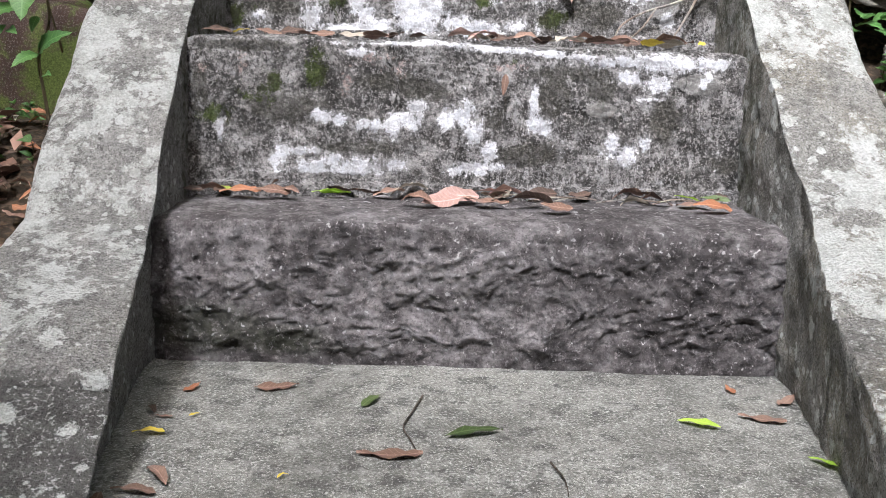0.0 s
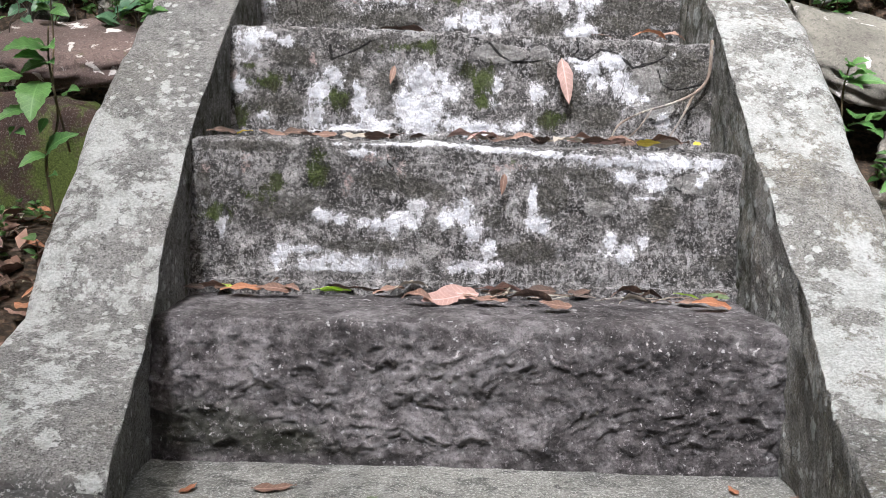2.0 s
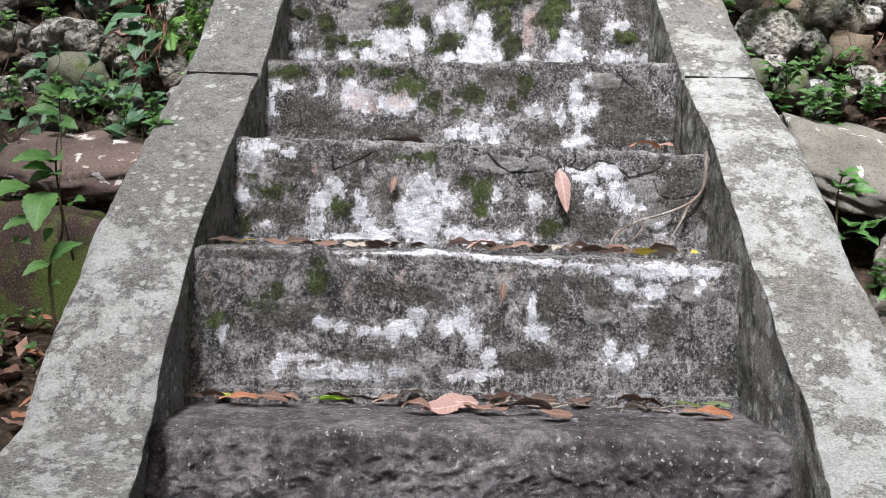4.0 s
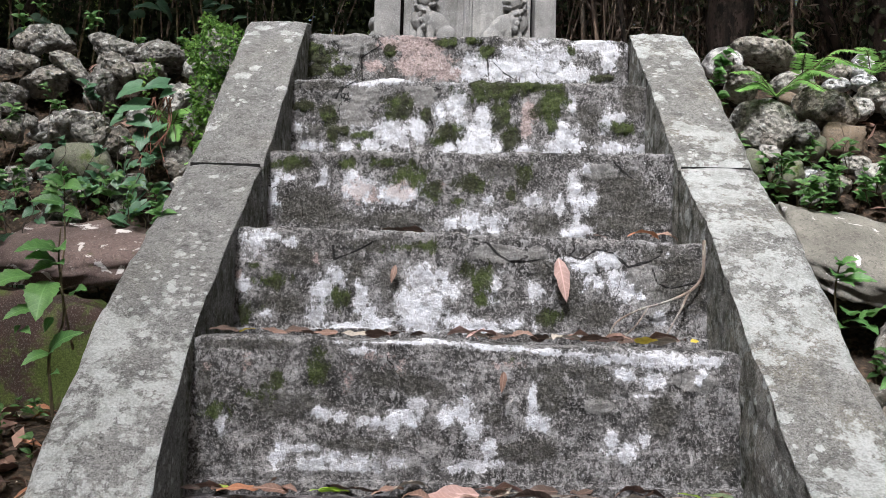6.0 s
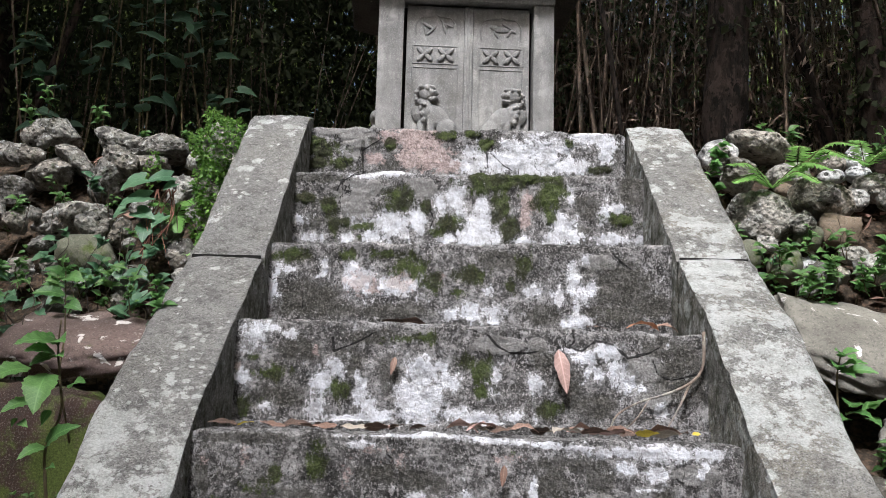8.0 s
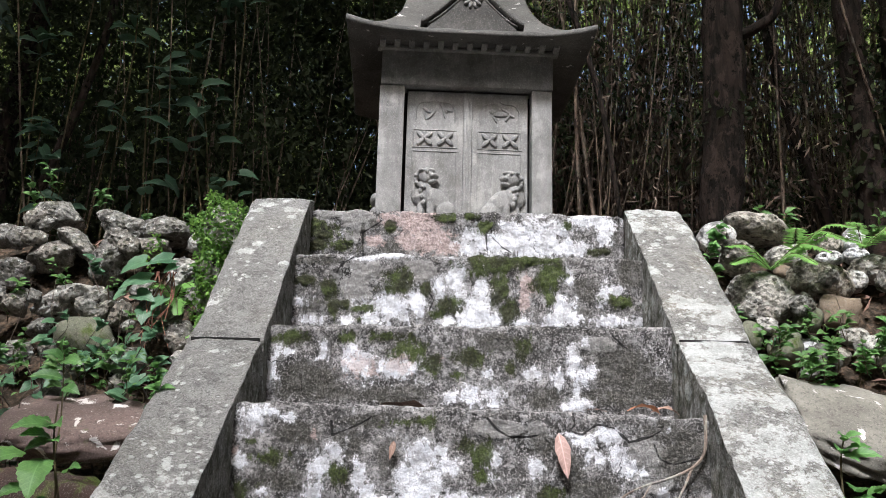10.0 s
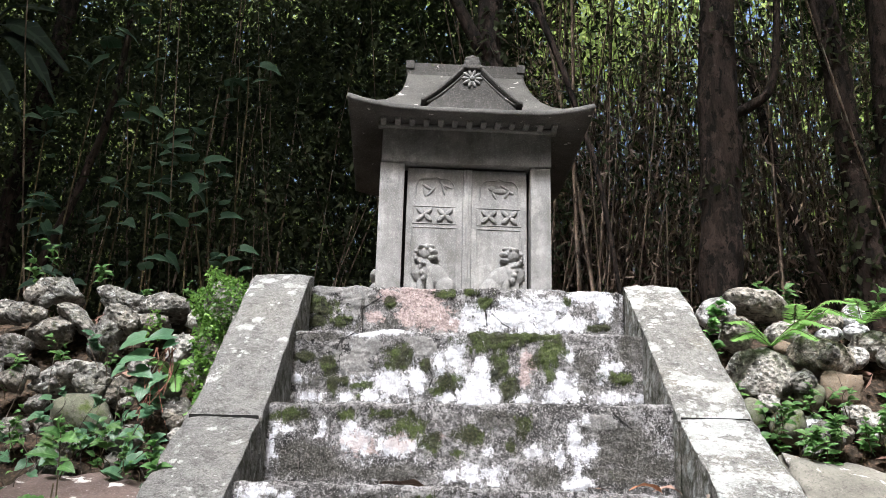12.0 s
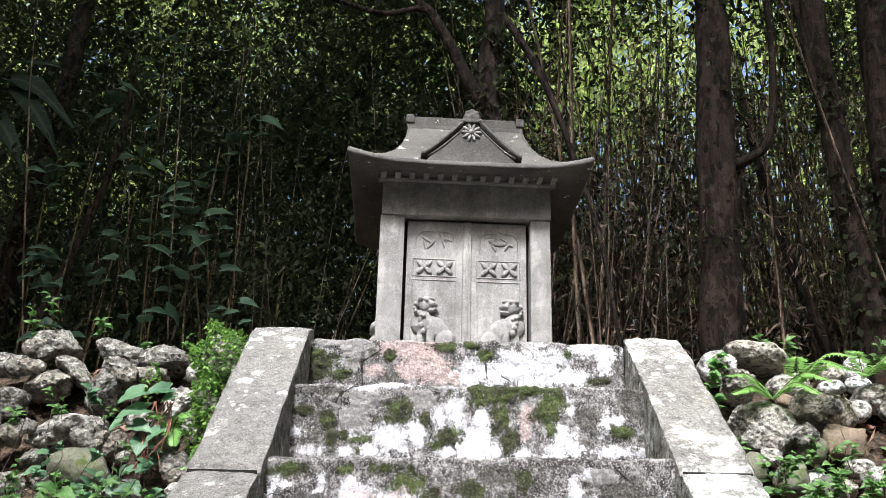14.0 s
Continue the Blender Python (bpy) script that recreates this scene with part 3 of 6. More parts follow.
step(2.11, 2.089, 0.733, 0.716, 0.49, 0.36,
     ((-0.459, 0.69, 0.024, 0.027), (-0.438, 0.709, 0.027, 0.008), (-0.383, 0.697, 0.016, 0.011), (-0.482, 0.605, 0.022, 0.012), (-0.306, 0.594, 0.022, 0.031), 
         (-0.319, 0.551, 0.016, 0.026), (-0.287, 0.624, 0.017, 0.019), (-0.228, 0.581, 0.012, 0.024), (-0.208, 0.546, 0.014, 0.019), (-0.273, 0.524, 0.036, 0.007), 
         (-0.208, 0.525, 0.048, 0.007), (-0.129, 0.575, 0.021, 0.033), (-0.103, 0.625, 0.031, 0.029), (-0.078, 0.564, 0.041, 0.026), (-0.046, 0.601, 0.026, 0.021), 
         (-0.104, 0.536, 0.036, 0.017), (-0.032, 0.542, 0.026, 0.015), (-0.062, 0.636, 0.016, 0.011), (0.049, 0.617, 0.017, 0.019), (0.047, 0.581, 0.013, 0.013), 
         (0.027, 0.527, 0.04, 0.014), (0.089, 0.535, 0.024, 0.012), (0.142, 0.607, 0.014, 0.014),) +
     ((0.21, 0.675, 0.019, 0.007), (0.242, 0.66, 0.026, 0.016), (0.29, 0.673, 0.033, 0.016), (0.305, 0.635, 0.02, 0.019), (0.326, 0.609, 0.024, 0.014), 
         (0.362, 0.598, 0.008, 0.005), (0.272, 0.628, 0.014, 0.014), (0.248, 0.631, 0.007, 0.014), (0.402, 0.555, 0.014, 0.012), (-0.178, 0.534, 0.024, 0.006), 
         (-0.43, 0.546, 0.01, 0.009),),
     ((-0.478, 0.545, 0.024, 0.02), (-0.412, 0.616, 0.034, 0.017), (-0.459, 0.646, 0.014, 0.007), (-0.264, 0.58, 0.023, 0.024), (0.03, 0.629, 0.024, 0.031), 
         (-0.002, 0.649, 0.026, 0.017), (0.023, 0.583, 0.017, 0.012), (0.172, 0.555, 0.033, 0.016), (-0.111, 0.695, 0.046, 0.012),),
     ((-0.329, 0.661, 0.012, 0.011), (-0.495, 0.628, 0.01, 0.01),), base=-0.06, seed=3, film=0.82,
     dark=((-0.395, 0.565, 0.053, 0.021), (-0.167, 0.622, 0.019, 0.033), (0.455, 0.627, 0.047, 0.053), (0.414, 0.685, 0.054, 0.019), (-0.254, 0.64, 0.026, 0.029), 
         (0.261, 0.557, 0.047, 0.021), (-0.364, 0.667, 0.036, 0.022), (-0.208, 0.695, 0.048, 0.014), (0.153, 0.655, 0.024, 0.024), (0.213, 0.609, 0.024, 0.024),),
     crust=((0.367, 0.639, 0.036, 0.031), (0.39, 0.58, 0.028, 0.024), (0.057, 0.683, 0.048, 0.017), (0.141, 0.685, 0.017, 0.014),),
     cracks=(((-0.009, 0.718), (0.035, 0.707), (0.057, 0.683), (0.081, 0.668), (0.123, 0.669), (0.147, 0.673), (0.165, 0.658)), ((0.217, 0.723), (0.22, 0.695), (0.21, 0.683), (0.236, 0.675), (0.266, 0.697), (0.302, 0.691), (0.334, 0.662), (0.379, 0.675), (0.4, 0.687)), ((0.385, 0.658), (0.396, 0.628), (0.424, 0.619), (0.479, 0.632)), ((-0.292, 0.693), (-0.288, 0.663), (-0.277, 0.669), (-0.243, 0.682), (-0.202, 0.707))))
step(2.439, 2.413, 0.957, 0.967, 0.72, 0.38,
     ((-0.489, 0.845, 0.013, 0.034), (-0.477, 0.891, 0.01, 0.017), (-0.444, 0.886, 0.011, 0.01), (-0.36, 0.898, 0.01, 0.02), (-0.371, 0.873, 0.014, 0.007), 
         (-0.267, 0.861, 0.036, 0.034), (-0.193, 0.846, 0.036, 0.023), (-0.151, 0.855, 0.028, 0.025), (-0.289, 0.898, 0.015, 0.013), (0.001, 0.789, 0.033, 0.022), 
         (0.057, 0.793, 0.033, 0.017), (0.05, 0.842, 0.014, 0.015), (0.066, 0.77, 0.017, 0.011), (0.16, 0.844, 0.025, 0.011), (0.223, 0.825, 0.012, 0.018), 
         (0.261, 0.878, 0.017, 0.037), (0.278, 0.847, 0.015, 0.025), (0.286, 0.925, 0.013, 0.016), (0.3, 0.854, 0.015, 0.018), (0.27, 0.774, 0.03, 0.015), 
         (0.237, 0.762, 0.018, 0.008), (-0.04, 0.781, 0.018, 0.014), (0.265, 0.805, 0.008, 0.022),),
     ((-0.141, 0.904, 0.048, 0.026), (-0.198, 0.931, 0.035, 0.013), (-0.087, 0.868, 0.025, 0.028), (-0.425, 0.927, 0.042, 0.017), (-0.3, 0.926, 0.025, 0.016), 
         (-0.001, 0.881, 0.039, 0.021), (0.132, 0.906, 0.025, 0.031), (0.105, 0.857, 0.013, 0.025), (-0.025, 0.841, 0.025, 0.013), (-0.495, 0.917, 0.017, 0.011),),
     ((-0.266, 0.858, 0.042, 0.028), (-0.165, 0.858, 0.039, 0.025), (-0.07, 0.875, 0.011, 0.011),), base=-0.08, seed=4, film=0.85,
     dark=((-0.406, 0.816, 0.062, 0.039), (-0.18, 0.787, 0.084, 0.017), (0.375, 0.863, 0.069, 0.05), (0.361, 0.79, 0.083, 0.019), (0.182, 0.786, 0.042, 0.021), 
         (0.444, 0.815, 0.041, 0.028), (-0.334, 0.792, 0.042, 0.02), (0.069, 0.92, 0.042, 0.02),),
     crust=((0.32, 0.918, 0.042, 0.017),),
     cracks=(((0.354, 0.944), (0.375, 0.922), (0.4, 0.906)), ((0.068, 0.93), (0.087, 0.914))))
step(2.754, 2.777, 1.221, 1.235, 0.96, 0.36,
     ((-0.222, 1.066, 0.061, 0.036), (-0.154, 1.091, 0.027, 0.036), (-0.266, 1.039, 0.029, 0.023), (-0.081, 1.134, 0.014, 0.036), (-0.043, 1.16, 0.023, 0.039), 
         (-0.018, 1.111, 0.019, 0.016), (-0.058, 1.036, 0.029, 0.011), (-0.018, 1.046, 0.014, 0.029), (0.028, 1.08, 0.039, 0.046), (0.033, 1.135, 0.014, 0.02), 
         (0.006, 1.04, 0.035, 0.026), (0.064, 1.04, 0.022, 0.026), (0.292, 1.169, 0.011, 0.023), (0.262, 1.086, 0.029, 0.029), (0.284, 1.047, 0.045, 0.02), 
         (0.248, 1.045, 0.029, 0.02), (0.155, 1.034, 0.022, 0.015), (0.408, 1.044, 0.055, 0.013), (0.388, 1.116, 0.014, 0.02), (0.416, 1.135, 0.023, 0.013), 
         (0.485, 1.047, 0.022, 0.013), (-0.346, 1.03, 0.021, 0.011), (-0.445, 1.03, 0.045, 0.011),) +
     ((-0.219, 1.221, 0.048, 0.008), (-0.495, 1.081, 0.019, 0.013), (-0.308, 1.212, 0.032, 0.007),),
     ((0.08, 1.203, 0.084, 0.026), (0.032, 1.201, 0.036, 0.036), (0.094, 1.134, 0.026, 0.046), (0.115, 1.069, 0.022, 0.042), (0.226, 1.167, 0.029, 0.046), 
         (0.262, 1.188, 0.026, 0.028), (0.235, 1.102, 0.014, 0.029), (-0.201, 1.15, 0.043, 0.031), (-0.224, 1.122, 0.029, 0.016), (-0.059, 1.08, 0.032, 0.026), 
         (-0.086, 1.052, 0.018, 0.013), (-0.398, 1.12, 0.027, 0.029), (-0.382, 1.055, 0.016, 0.036), (-0.466, 1.143, 0.032, 0.015), (-0.302, 1.064, 0.027, 0.011), 
         (-0.351, 1.075, 0.016, 0.011), (-0.309, 1.033, 0.008, 0.013), (0.424, 1.101, 0.042, 0.016), (-0.117, 1.128, 0.011, 0.02), (0.185, 1.219, 0.065, 0.015),),
     ((0.17, 1.139, 0.018, 0.027), (0.162, 1.093, 0.014, 0.018)), base=-0.02, seed=5,
     dark=((0.469, 1.191, 0.036, 0.043), (0.34, 1.138, 0.029, 0.03), (-0.447, 1.073, 0.032, 0.016), (0.332, 1.055, 0.019, 0.023), (-0.436, 1.201, 0.065, 0.012),),
     crust=((-0.335, 1.151, 0.042, 0.046), (-0.138, 1.183, 0.042, 0.025), (-0.304, 1.103, 0.029, 0.016), (-0.274, 1.179, 0.023, 0.02),),
     cracks=(((-0.377, 1.167), (-0.365, 1.193), (-0.332, 1.214), (-0.3, 1.225)), ((-0.112, 1.12), (-0.098, 1.096), (-0.11, 1.063))))
step(3.023, 3.092, 1.441, 1.458, 1.22, 0.34,
     ((0.07, 1.342, 0.086, 0.029), (0.2, 1.366, 0.068, 0.048), (0.019, 1.37, 0.032, 0.022), (0.309, 1.341, 0.068, 0.024), (0.29, 1.403, 0.05, 0.022), 
         (0.399, 1.434, 0.062, 0.019), (0.445, 1.399, 0.024, 0.03), (0.236, 1.342, 0.054, 0.03), (0.017, 1.333, 0.032, 0.018), (0.136, 1.404, 0.029, 0.015),),
     ((-0.462, 1.368, 0.048, 0.033), (-0.403, 1.323, 0.036, 0.016), (-0.477, 1.323, 0.028, 0.022), (-0.494, 1.396, 0.018, 0.015), (-0.068, 1.423, 0.039, 0.015), 
         (0.058, 1.408, 0.029, 0.019), (0.018, 1.433, 0.025, 0.011), (0.421, 1.331, 0.043, 0.011), (0.326, 1.412, 0.013, 0.017), (-0.25, 1.392, 0.021, 0.017),),
     ((-0.161, 1.41, 0.064, 0.041), (-0.12, 1.353, 0.061, 0.037), (-0.247, 1.414, 0.032, 0.02), (-0.066, 1.329, 0.036, 0.022), (-0.191, 1.344, 0.029, 0.026), 
         (-0.298, 1.342, 0.025, 0.018),), base=0.02, seed=6,
     dark=((-0.251, 1.324, 0.029, 0.02), (-0.148, 1.328, 0.014, 0.015), (-0.334, 1.366, 0.007, 0.033), (0.472, 1.396, 0.016, 0.041), (-0.303, 1.395, 0.014, 0.015), 
         (-0.052, 1.369, 0.014, 0.011),),
     crust=((-0.353, 1.409, 0.05, 0.031), (-0.369, 1.353, 0.023, 0.022), (-0.428, 1.424, 0.054, 0.011),),
     cracks=(((-0.331, 1.289), (-0.336, 1.366), (-0.312, 1.382), (-0.277, 1.409)), ((0.059, 1.382), (0.063, 1.324)), ((0.073, 1.374), (0.11, 1.338), (0.155, 1.309)), ((-0.135, 1.448), (-0.117, 1.427))))


# ---- sloping cheek walls ----
def cheek(side, line, material, label, seed, lime, cut):
    wall = empty("cheek_wall", label, "wall", kind="structure")
    ys, zs = zip(*line)

    def stone(y0, y1):
        rings, fl, fm, fs_ = [], [], [], []
        n = int((y1 - y0) / 0.011)
        for i in range(n + 1):
            y = y0 + (y1 - y0) * i / n
            zt = float(np.interp(y, ys, zs))
            e = min(i, n - i)
            inner = 0.5 - 0.16 * max(0.0, 1.5 - y) + 0.004 * fbm(Vector((y * 9, seed, 1)), 4) + (0.004 if side < 0 else 0.014) * max(0.0, fbm(Vector((y * 22, seed, 5)), 5) - 0.12)
            outer = 0.683 + 0.008 * fbm(Vector((y * 7, seed, 2)), 4) + 0.03 * max(0.0, 1.5 - y)
            zl = 0.0025 * fbm(Vector((y * 6, seed, 3)), 4)
            if side < 0:
                inner -= 0.016 * min(1.0, max(0.0, (1.75 - y) / 0.25))
            if e == 0:
                zt -= 0.009
            foot = 0.5 - 0.16 * max(0.0, 1.5 - y) + (0.006 if side < 0 and y < 1.6 else 0.0)
            sec = [(foot + (inner - foot) * max(0.0, k / 44 - 0.85) / 0.15, -0.15 + k * (zt - 0.004 + 0.15) / 44, "i") for k in range(45)]
            sec += [(inner, zt - 0.001, "e")]
            sec += [(inner + 0.0025 + (outer - inner - 0.014) * k / 17, zt + 0.004 * math.sin(k / 17 * math.pi), "t") for k in range(18)]
            sec += [(outer, zt - 0.012, "e")]
            sec += [(outer + 0.01, zt - 0.06 - (zt + 0.1) * k / 5, "o") for k in range(6)]
            ring = []
            for x, z, kind in sec:
                q = Vector((x * side, y, z + seed))
                nrm = Vector((-side, 0, 0)) if kind == "i" and z < zt - 0.006 else Vector((-side * 0.5, -0.4, 0.5)) if kind == "i" else Vector((side, 0, 0)) if kind == "o" else Vector((0, -0.6, 0.8))
                d = 0.0025 * fbm(q * 6, 3) + 0.0032 * fbm(q * 40, 4) + ((0.002 if side < 0 else 0.004) * fbm(q * 14, 4) if kind == "i" and z < zt - 0.03 else 0)
                ring.append(Vector((x * side, y, z + (zl if kind != "i" else 0))) + nrm * d)
                fl.append(blobs(y, 0, lime) if kind in "te" else 0.0)
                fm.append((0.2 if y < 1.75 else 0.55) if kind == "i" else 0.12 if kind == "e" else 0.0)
                fs_.append((1.0 if side < 0 else 0.45) * min(1.0, max(0.0, (cut + 0.02 - y) / 0.04)) + (0.3 * min(1.0, max(0.0, (1.6 - y) / 0.3)) if side < 0 else 0.0) if kind != "i" else 0.0)
            rings.append(ring if side < 0 else ring[::-1])
        if side > 0:
            m = len(rings[0])
            fl = [fl[r * m + m - 1 - j] for r in range(len(rings)) for j in range(m)]
            fm = [fm[r * m + m - 1 - j] for r in range(len(rings)) for j in range(m)]
            fs_ = [fs_[r * m + m - 1 - j] for r in range(len(rings)) for j in range(m)]
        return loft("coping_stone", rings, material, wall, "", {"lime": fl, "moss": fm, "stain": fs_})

    stone(0.7, cut - 0.002)
    stone(cut + 0.002, 2.353 if side < 0 else 2.3585)
    stone(2.366 if side < 0 else 2.3605, 3.06)
    # dark strips in the joints between the copings
    for y in (2.3595,):
        zt = float(np.interp(y, ys, zs))
        bm = bmesh.new()
        w = 0.012 if side < 0 else 0.0016
        vs = [bm.verts.new((side * x, y + dy, z)) for x in (0.506, 0.672) for dy, z in ((-w / 2, zt - 0.1), (w / 2, zt - 0.1), (w / 2, zt - 0.001), (-w / 2, zt - 0.002))]
        for q in ((0, 1, 2, 3), (7, 6, 5, 4), (0, 4, 5, 1), (1, 5, 6, 2), (2, 6, 7, 3), (3, 7, 4, 0)):
            bm.faces.new([vs[i] for i in q])
        bmesh.ops.recalc_face_normals(bm, faces=bm.faces)
        part("joint_strip", bm, GAP, wall, "thin dark strip in the joint")
    return wall


cheek(-1, [(0.9, 0.005), (0.963, 0.03), (1.11, 0.092), (1.21, 0.13), (1.349, 0.172), (1.51, 0.226), (1.592, 0.325), (1.75, 0.465), (1.83, 0.539), (2.104, 0.735), (2.31, 0.873), (2.43, 0.96), (2.665, 1.17), (2.82, 1.32), (2.98, 1.455), (3.06, 1.478)],
      CHEEK_L, "sloping grey cement-coped side wall with lichen crusts", 3.0, ((1.45, 0, 0.3, 1), (1.7, 0, 0.15, 1)), 1.12)
cheek(1, [(0.9, 0.065), (0.987, 0.1), (1.064, 0.125), (1.209, 0.152), (1.321, 0.188), (1.425, 0.24), (1.575, 0.329), (1.661, 0.408), (1.782, 0.49), (1.869, 0.57), (2.094, 0.757), (2.313, 0.891), (2.457, 1.003), (2.731, 1.226), (3.0, 1.43), (3.06, 1.472)],
      CHEEK_R, "sloping pale cement-coped side wall with white lichen", 8.0, ((2.25, 0, 0.25, 1), (2.0, 0, 0.3, 1), (3.0, 0, 0.12, 1), (1.4, 0, 0.2, 0.6)), 1.26)

# ---- landing ----
rings, N = [], 90


def landing_height(y):
    return -0.009 - 0.03 * (y - 1.2) if y > 1.2 else -0.035 * (1.457 - y)


for i in range(N + 1):
    y = -1.2 + 2.8 * i / N
    rings.append([Vector((x, y, landing_height(y) + 0.003 * fbm(Vector((x * 5, y * 5, 0)), 4))) for x in np.linspace(-0.9, 0.9, 60)]
                 + [Vector((x, y, -0.3)) for x in np.linspace(0.9, -0.9, 6)])
tagged(loft("landing", [r[::-1] for r in rings], LANDING), "worn exposed-aggregate concrete landing strewn with leaves", "landing", kind="structure")


# ---- ground: one sheet from the landing up to the terrace and on to the horizon ----
def ground_height(x, y):
    ax = abs(x)
    side = float(np.interp(y, [-400, -1.2, 0.6, 1.3, 1.9, 2.3, 2.75, 3.3, 5, 11.5, 14, 20, 40, 400], [-0.3, -0.3, -0.12, 0.06, 0.17, 0.3, 0.62, 1.38, 1.43, 1.8, 3.6, 6.4, 9.0, 9.0]))
    low = -0.25 if y < 3.15 else 1.36
    w = min(1.0, max(0.0, (ax - 0.58) / 0.06))
    if y > 3.3:
        w = 1.0
    n = 0.03 * fbm(Vector((x * 2.2, y * 2.2, 4)), 5) + 0.012 * fbm(Vector((x * 12, y * 12, 1)), 3)
    return low + (side - low) * w + n * w


gx = sorted(set([-400, -120, -40, -15] + list(np.round(np.linspace(-8, -2, 30), 3)) + list(np.round(np.linspace(-1.9, -0.7, 40), 3)) + [-0.64, -0.58, -0.3, 0, 0.3, 0.58, 0.64] + list(np.round(np.linspace(0.7, 1.9, 40), 3)) + list(np.round(np.linspace(2, 8, 30), 3)) + [15, 40, 120, 400]))
gy = sorted(set([-400, -120, -40, -12, -5, -2, -1, 0] + list(np.round(np.linspace(0.5, 3.4, 90), 3)) + list(np.round(np.linspace(3.5, 12, 50), 3)) + [13, 14, 16, 18, 20, 30, 40, 80, 200, 400]))
ground = loft("ground", [[Vector((x, y, ground_height(x, y))) for x in gx] for y in gy], SOIL, closed=False)
tagged(ground, "dark soil bank and terrace covered with leaf mould", "ground", kind="structure")


# ---- rocks ----
def rock(name, at, size, turn, seed, material, label, group, square=0.0, rough=0.16, flat=0.85):
    bm = bmesh.new()
    cr = random.Random(seed * 13 + 5)
    planes = [(Vector((cr.gauss(0, 1), cr.gauss(0, 1), cr.gauss(0, 1))).normalized(), cr.uniform(flat, 0.98)) for _ in range(9)]
    bmesh.ops.create_icosphere(bm, subdivisions=4 if max(size) > 0.06 else 3, radius=1.0)
    for v in bm.verts:
        c = v.co.copy()
        if square:
            m = max(abs(c.x), abs(c.y), abs(c.z))
            c = c.lerp(c / m * 0.9, square)
        q = c + Vector((seed * 3.7, seed * 1.3, 0))
        for n_, d_ in planes:
            over = c.dot(n_) - d_
            if over > 0:
                c -= n_ * over * 0.9
        k = 1 + rough * fbm(q * 1.3, 4) + 0.5 * rough * fbm(q * 4.5, 5) - 0.5 * rough * abs(fbm(q * 3.1, 3))
        cell = noise.voronoi(q * 1.7)[0]
        k -= 0.5 * rough * max(0.0, 0.25 - (cell[1] - cell[0])) * 2
        v.co = Vector((c.x * size[0], c.y * size[1], c.z * size[2])) * k
    ob = smooth(part(name, bm, material))
    ob.matrix_world = pose(*at, *turn)
    return tagged(ob, label, "rock", group)


rnd = random.Random(7)
LEFT = ((-1.41, 3.29, 1.48, 0.099, 0.056, 5), (-1.19, 3.25, 1.43, 0.106, 0.051, 8), (-1.02, 3.23, 1.4, 0.09, 0.057, 4), (-1.54, 3.2, 1.37, 0.068, 0.05, 0), 
        (-1.36, 3.15, 1.3, 0.089, 0.055, -20), (-1.3, 3.19, 1.35, 0.083, 0.041, 30), (-1.17, 3.13, 1.27, 0.058, 0.081, 10), (-1.05, 3.18, 1.33, 0.07, 0.047, 0), 
        (-1.46, 3.09, 1.22, 0.066, 0.051, 0), (-1.25, 3.01, 1.11, 0.097, 0.049, -22), (-1.16, 3.02, 1.13, 0.058, 0.041, 10), (-1.12, 2.98, 1.07, 0.062, 0.03, -35), 
        (-1.06, 2.98, 1.07, 0.038, 0.05, 20), (-1.13, 2.9, 0.98, 0.091, 0.063, 15), (-1.22, 2.87, 0.94, 0.038, 0.034, 0), (-0.92, 3.1, 1.23, 0.058, 0.056, 0),)
LEFT2 = ((-0.83, 3.04, 1.15, 0.061, 0.047, 10), (-0.85, 2.92, 0.99, 0.061, 0.061, 0), (-1.31, 2.87, 0.93, 0.06, 0.042, 0), (-1.39, 3.0, 1.11, 0.056, 0.052, 10), 
        (-0.98, 2.86, 0.92, 0.067, 0.036, -10), (-1.16, 2.82, 0.87, 0.048, 0.033, 0), (-1.29, 2.94, 1.02, 0.041, 0.033, 0), (-1.01, 3.04, 1.15, 0.051, 0.051, 0), 
        (-0.92, 2.98, 1.08, 0.05, 0.05, 10),)
RIGHT = ((0.99, 3.29, 1.48, 0.112, 0.046, 12), (0.85, 3.25, 1.43, 0.065, 0.057, 0), (0.89, 3.18, 1.34, 0.055, 0.055, 10), (0.93, 3.06, 1.18, 0.111, 0.085, 8), 
        (1.06, 3.19, 1.35, 0.071, 0.045, -10), (1.13, 3.11, 1.25, 0.106, 0.069, 5), (1.15, 3.03, 1.14, 0.067, 0.055, 4), (1.05, 3.0, 1.11, 0.044, 0.047, 20), 
        (0.95, 2.93, 1.01, 0.054, 0.057, 10), (0.85, 2.95, 1.04, 0.044, 0.051, 0), (1.22, 3.24, 1.41, 0.052, 0.039, 0), (1.31, 3.25, 1.43, 0.044, 0.046, 10), 
        (1.2, 3.19, 1.35, 0.048, 0.028, -10), (1.3, 3.21, 1.37, 0.043, 0.028, 0), (1.33, 3.16, 1.31, 0.07, 0.047, 5),)
RIGHT2 = ((1.25, 3.12, 1.26, 0.043, 0.037, 0), (1.03, 3.14, 1.29, 0.032, 0.023, 20), (1.07, 2.91, 0.98, 0.063, 0.034, 0), (1.17, 2.96, 1.05, 0.044, 0.03, 10), 
        (1.22, 2.93, 1.01, 0.059, 0.042, 0), (1.02, 2.93, 1.01, 0.035, 0.028, 0),)
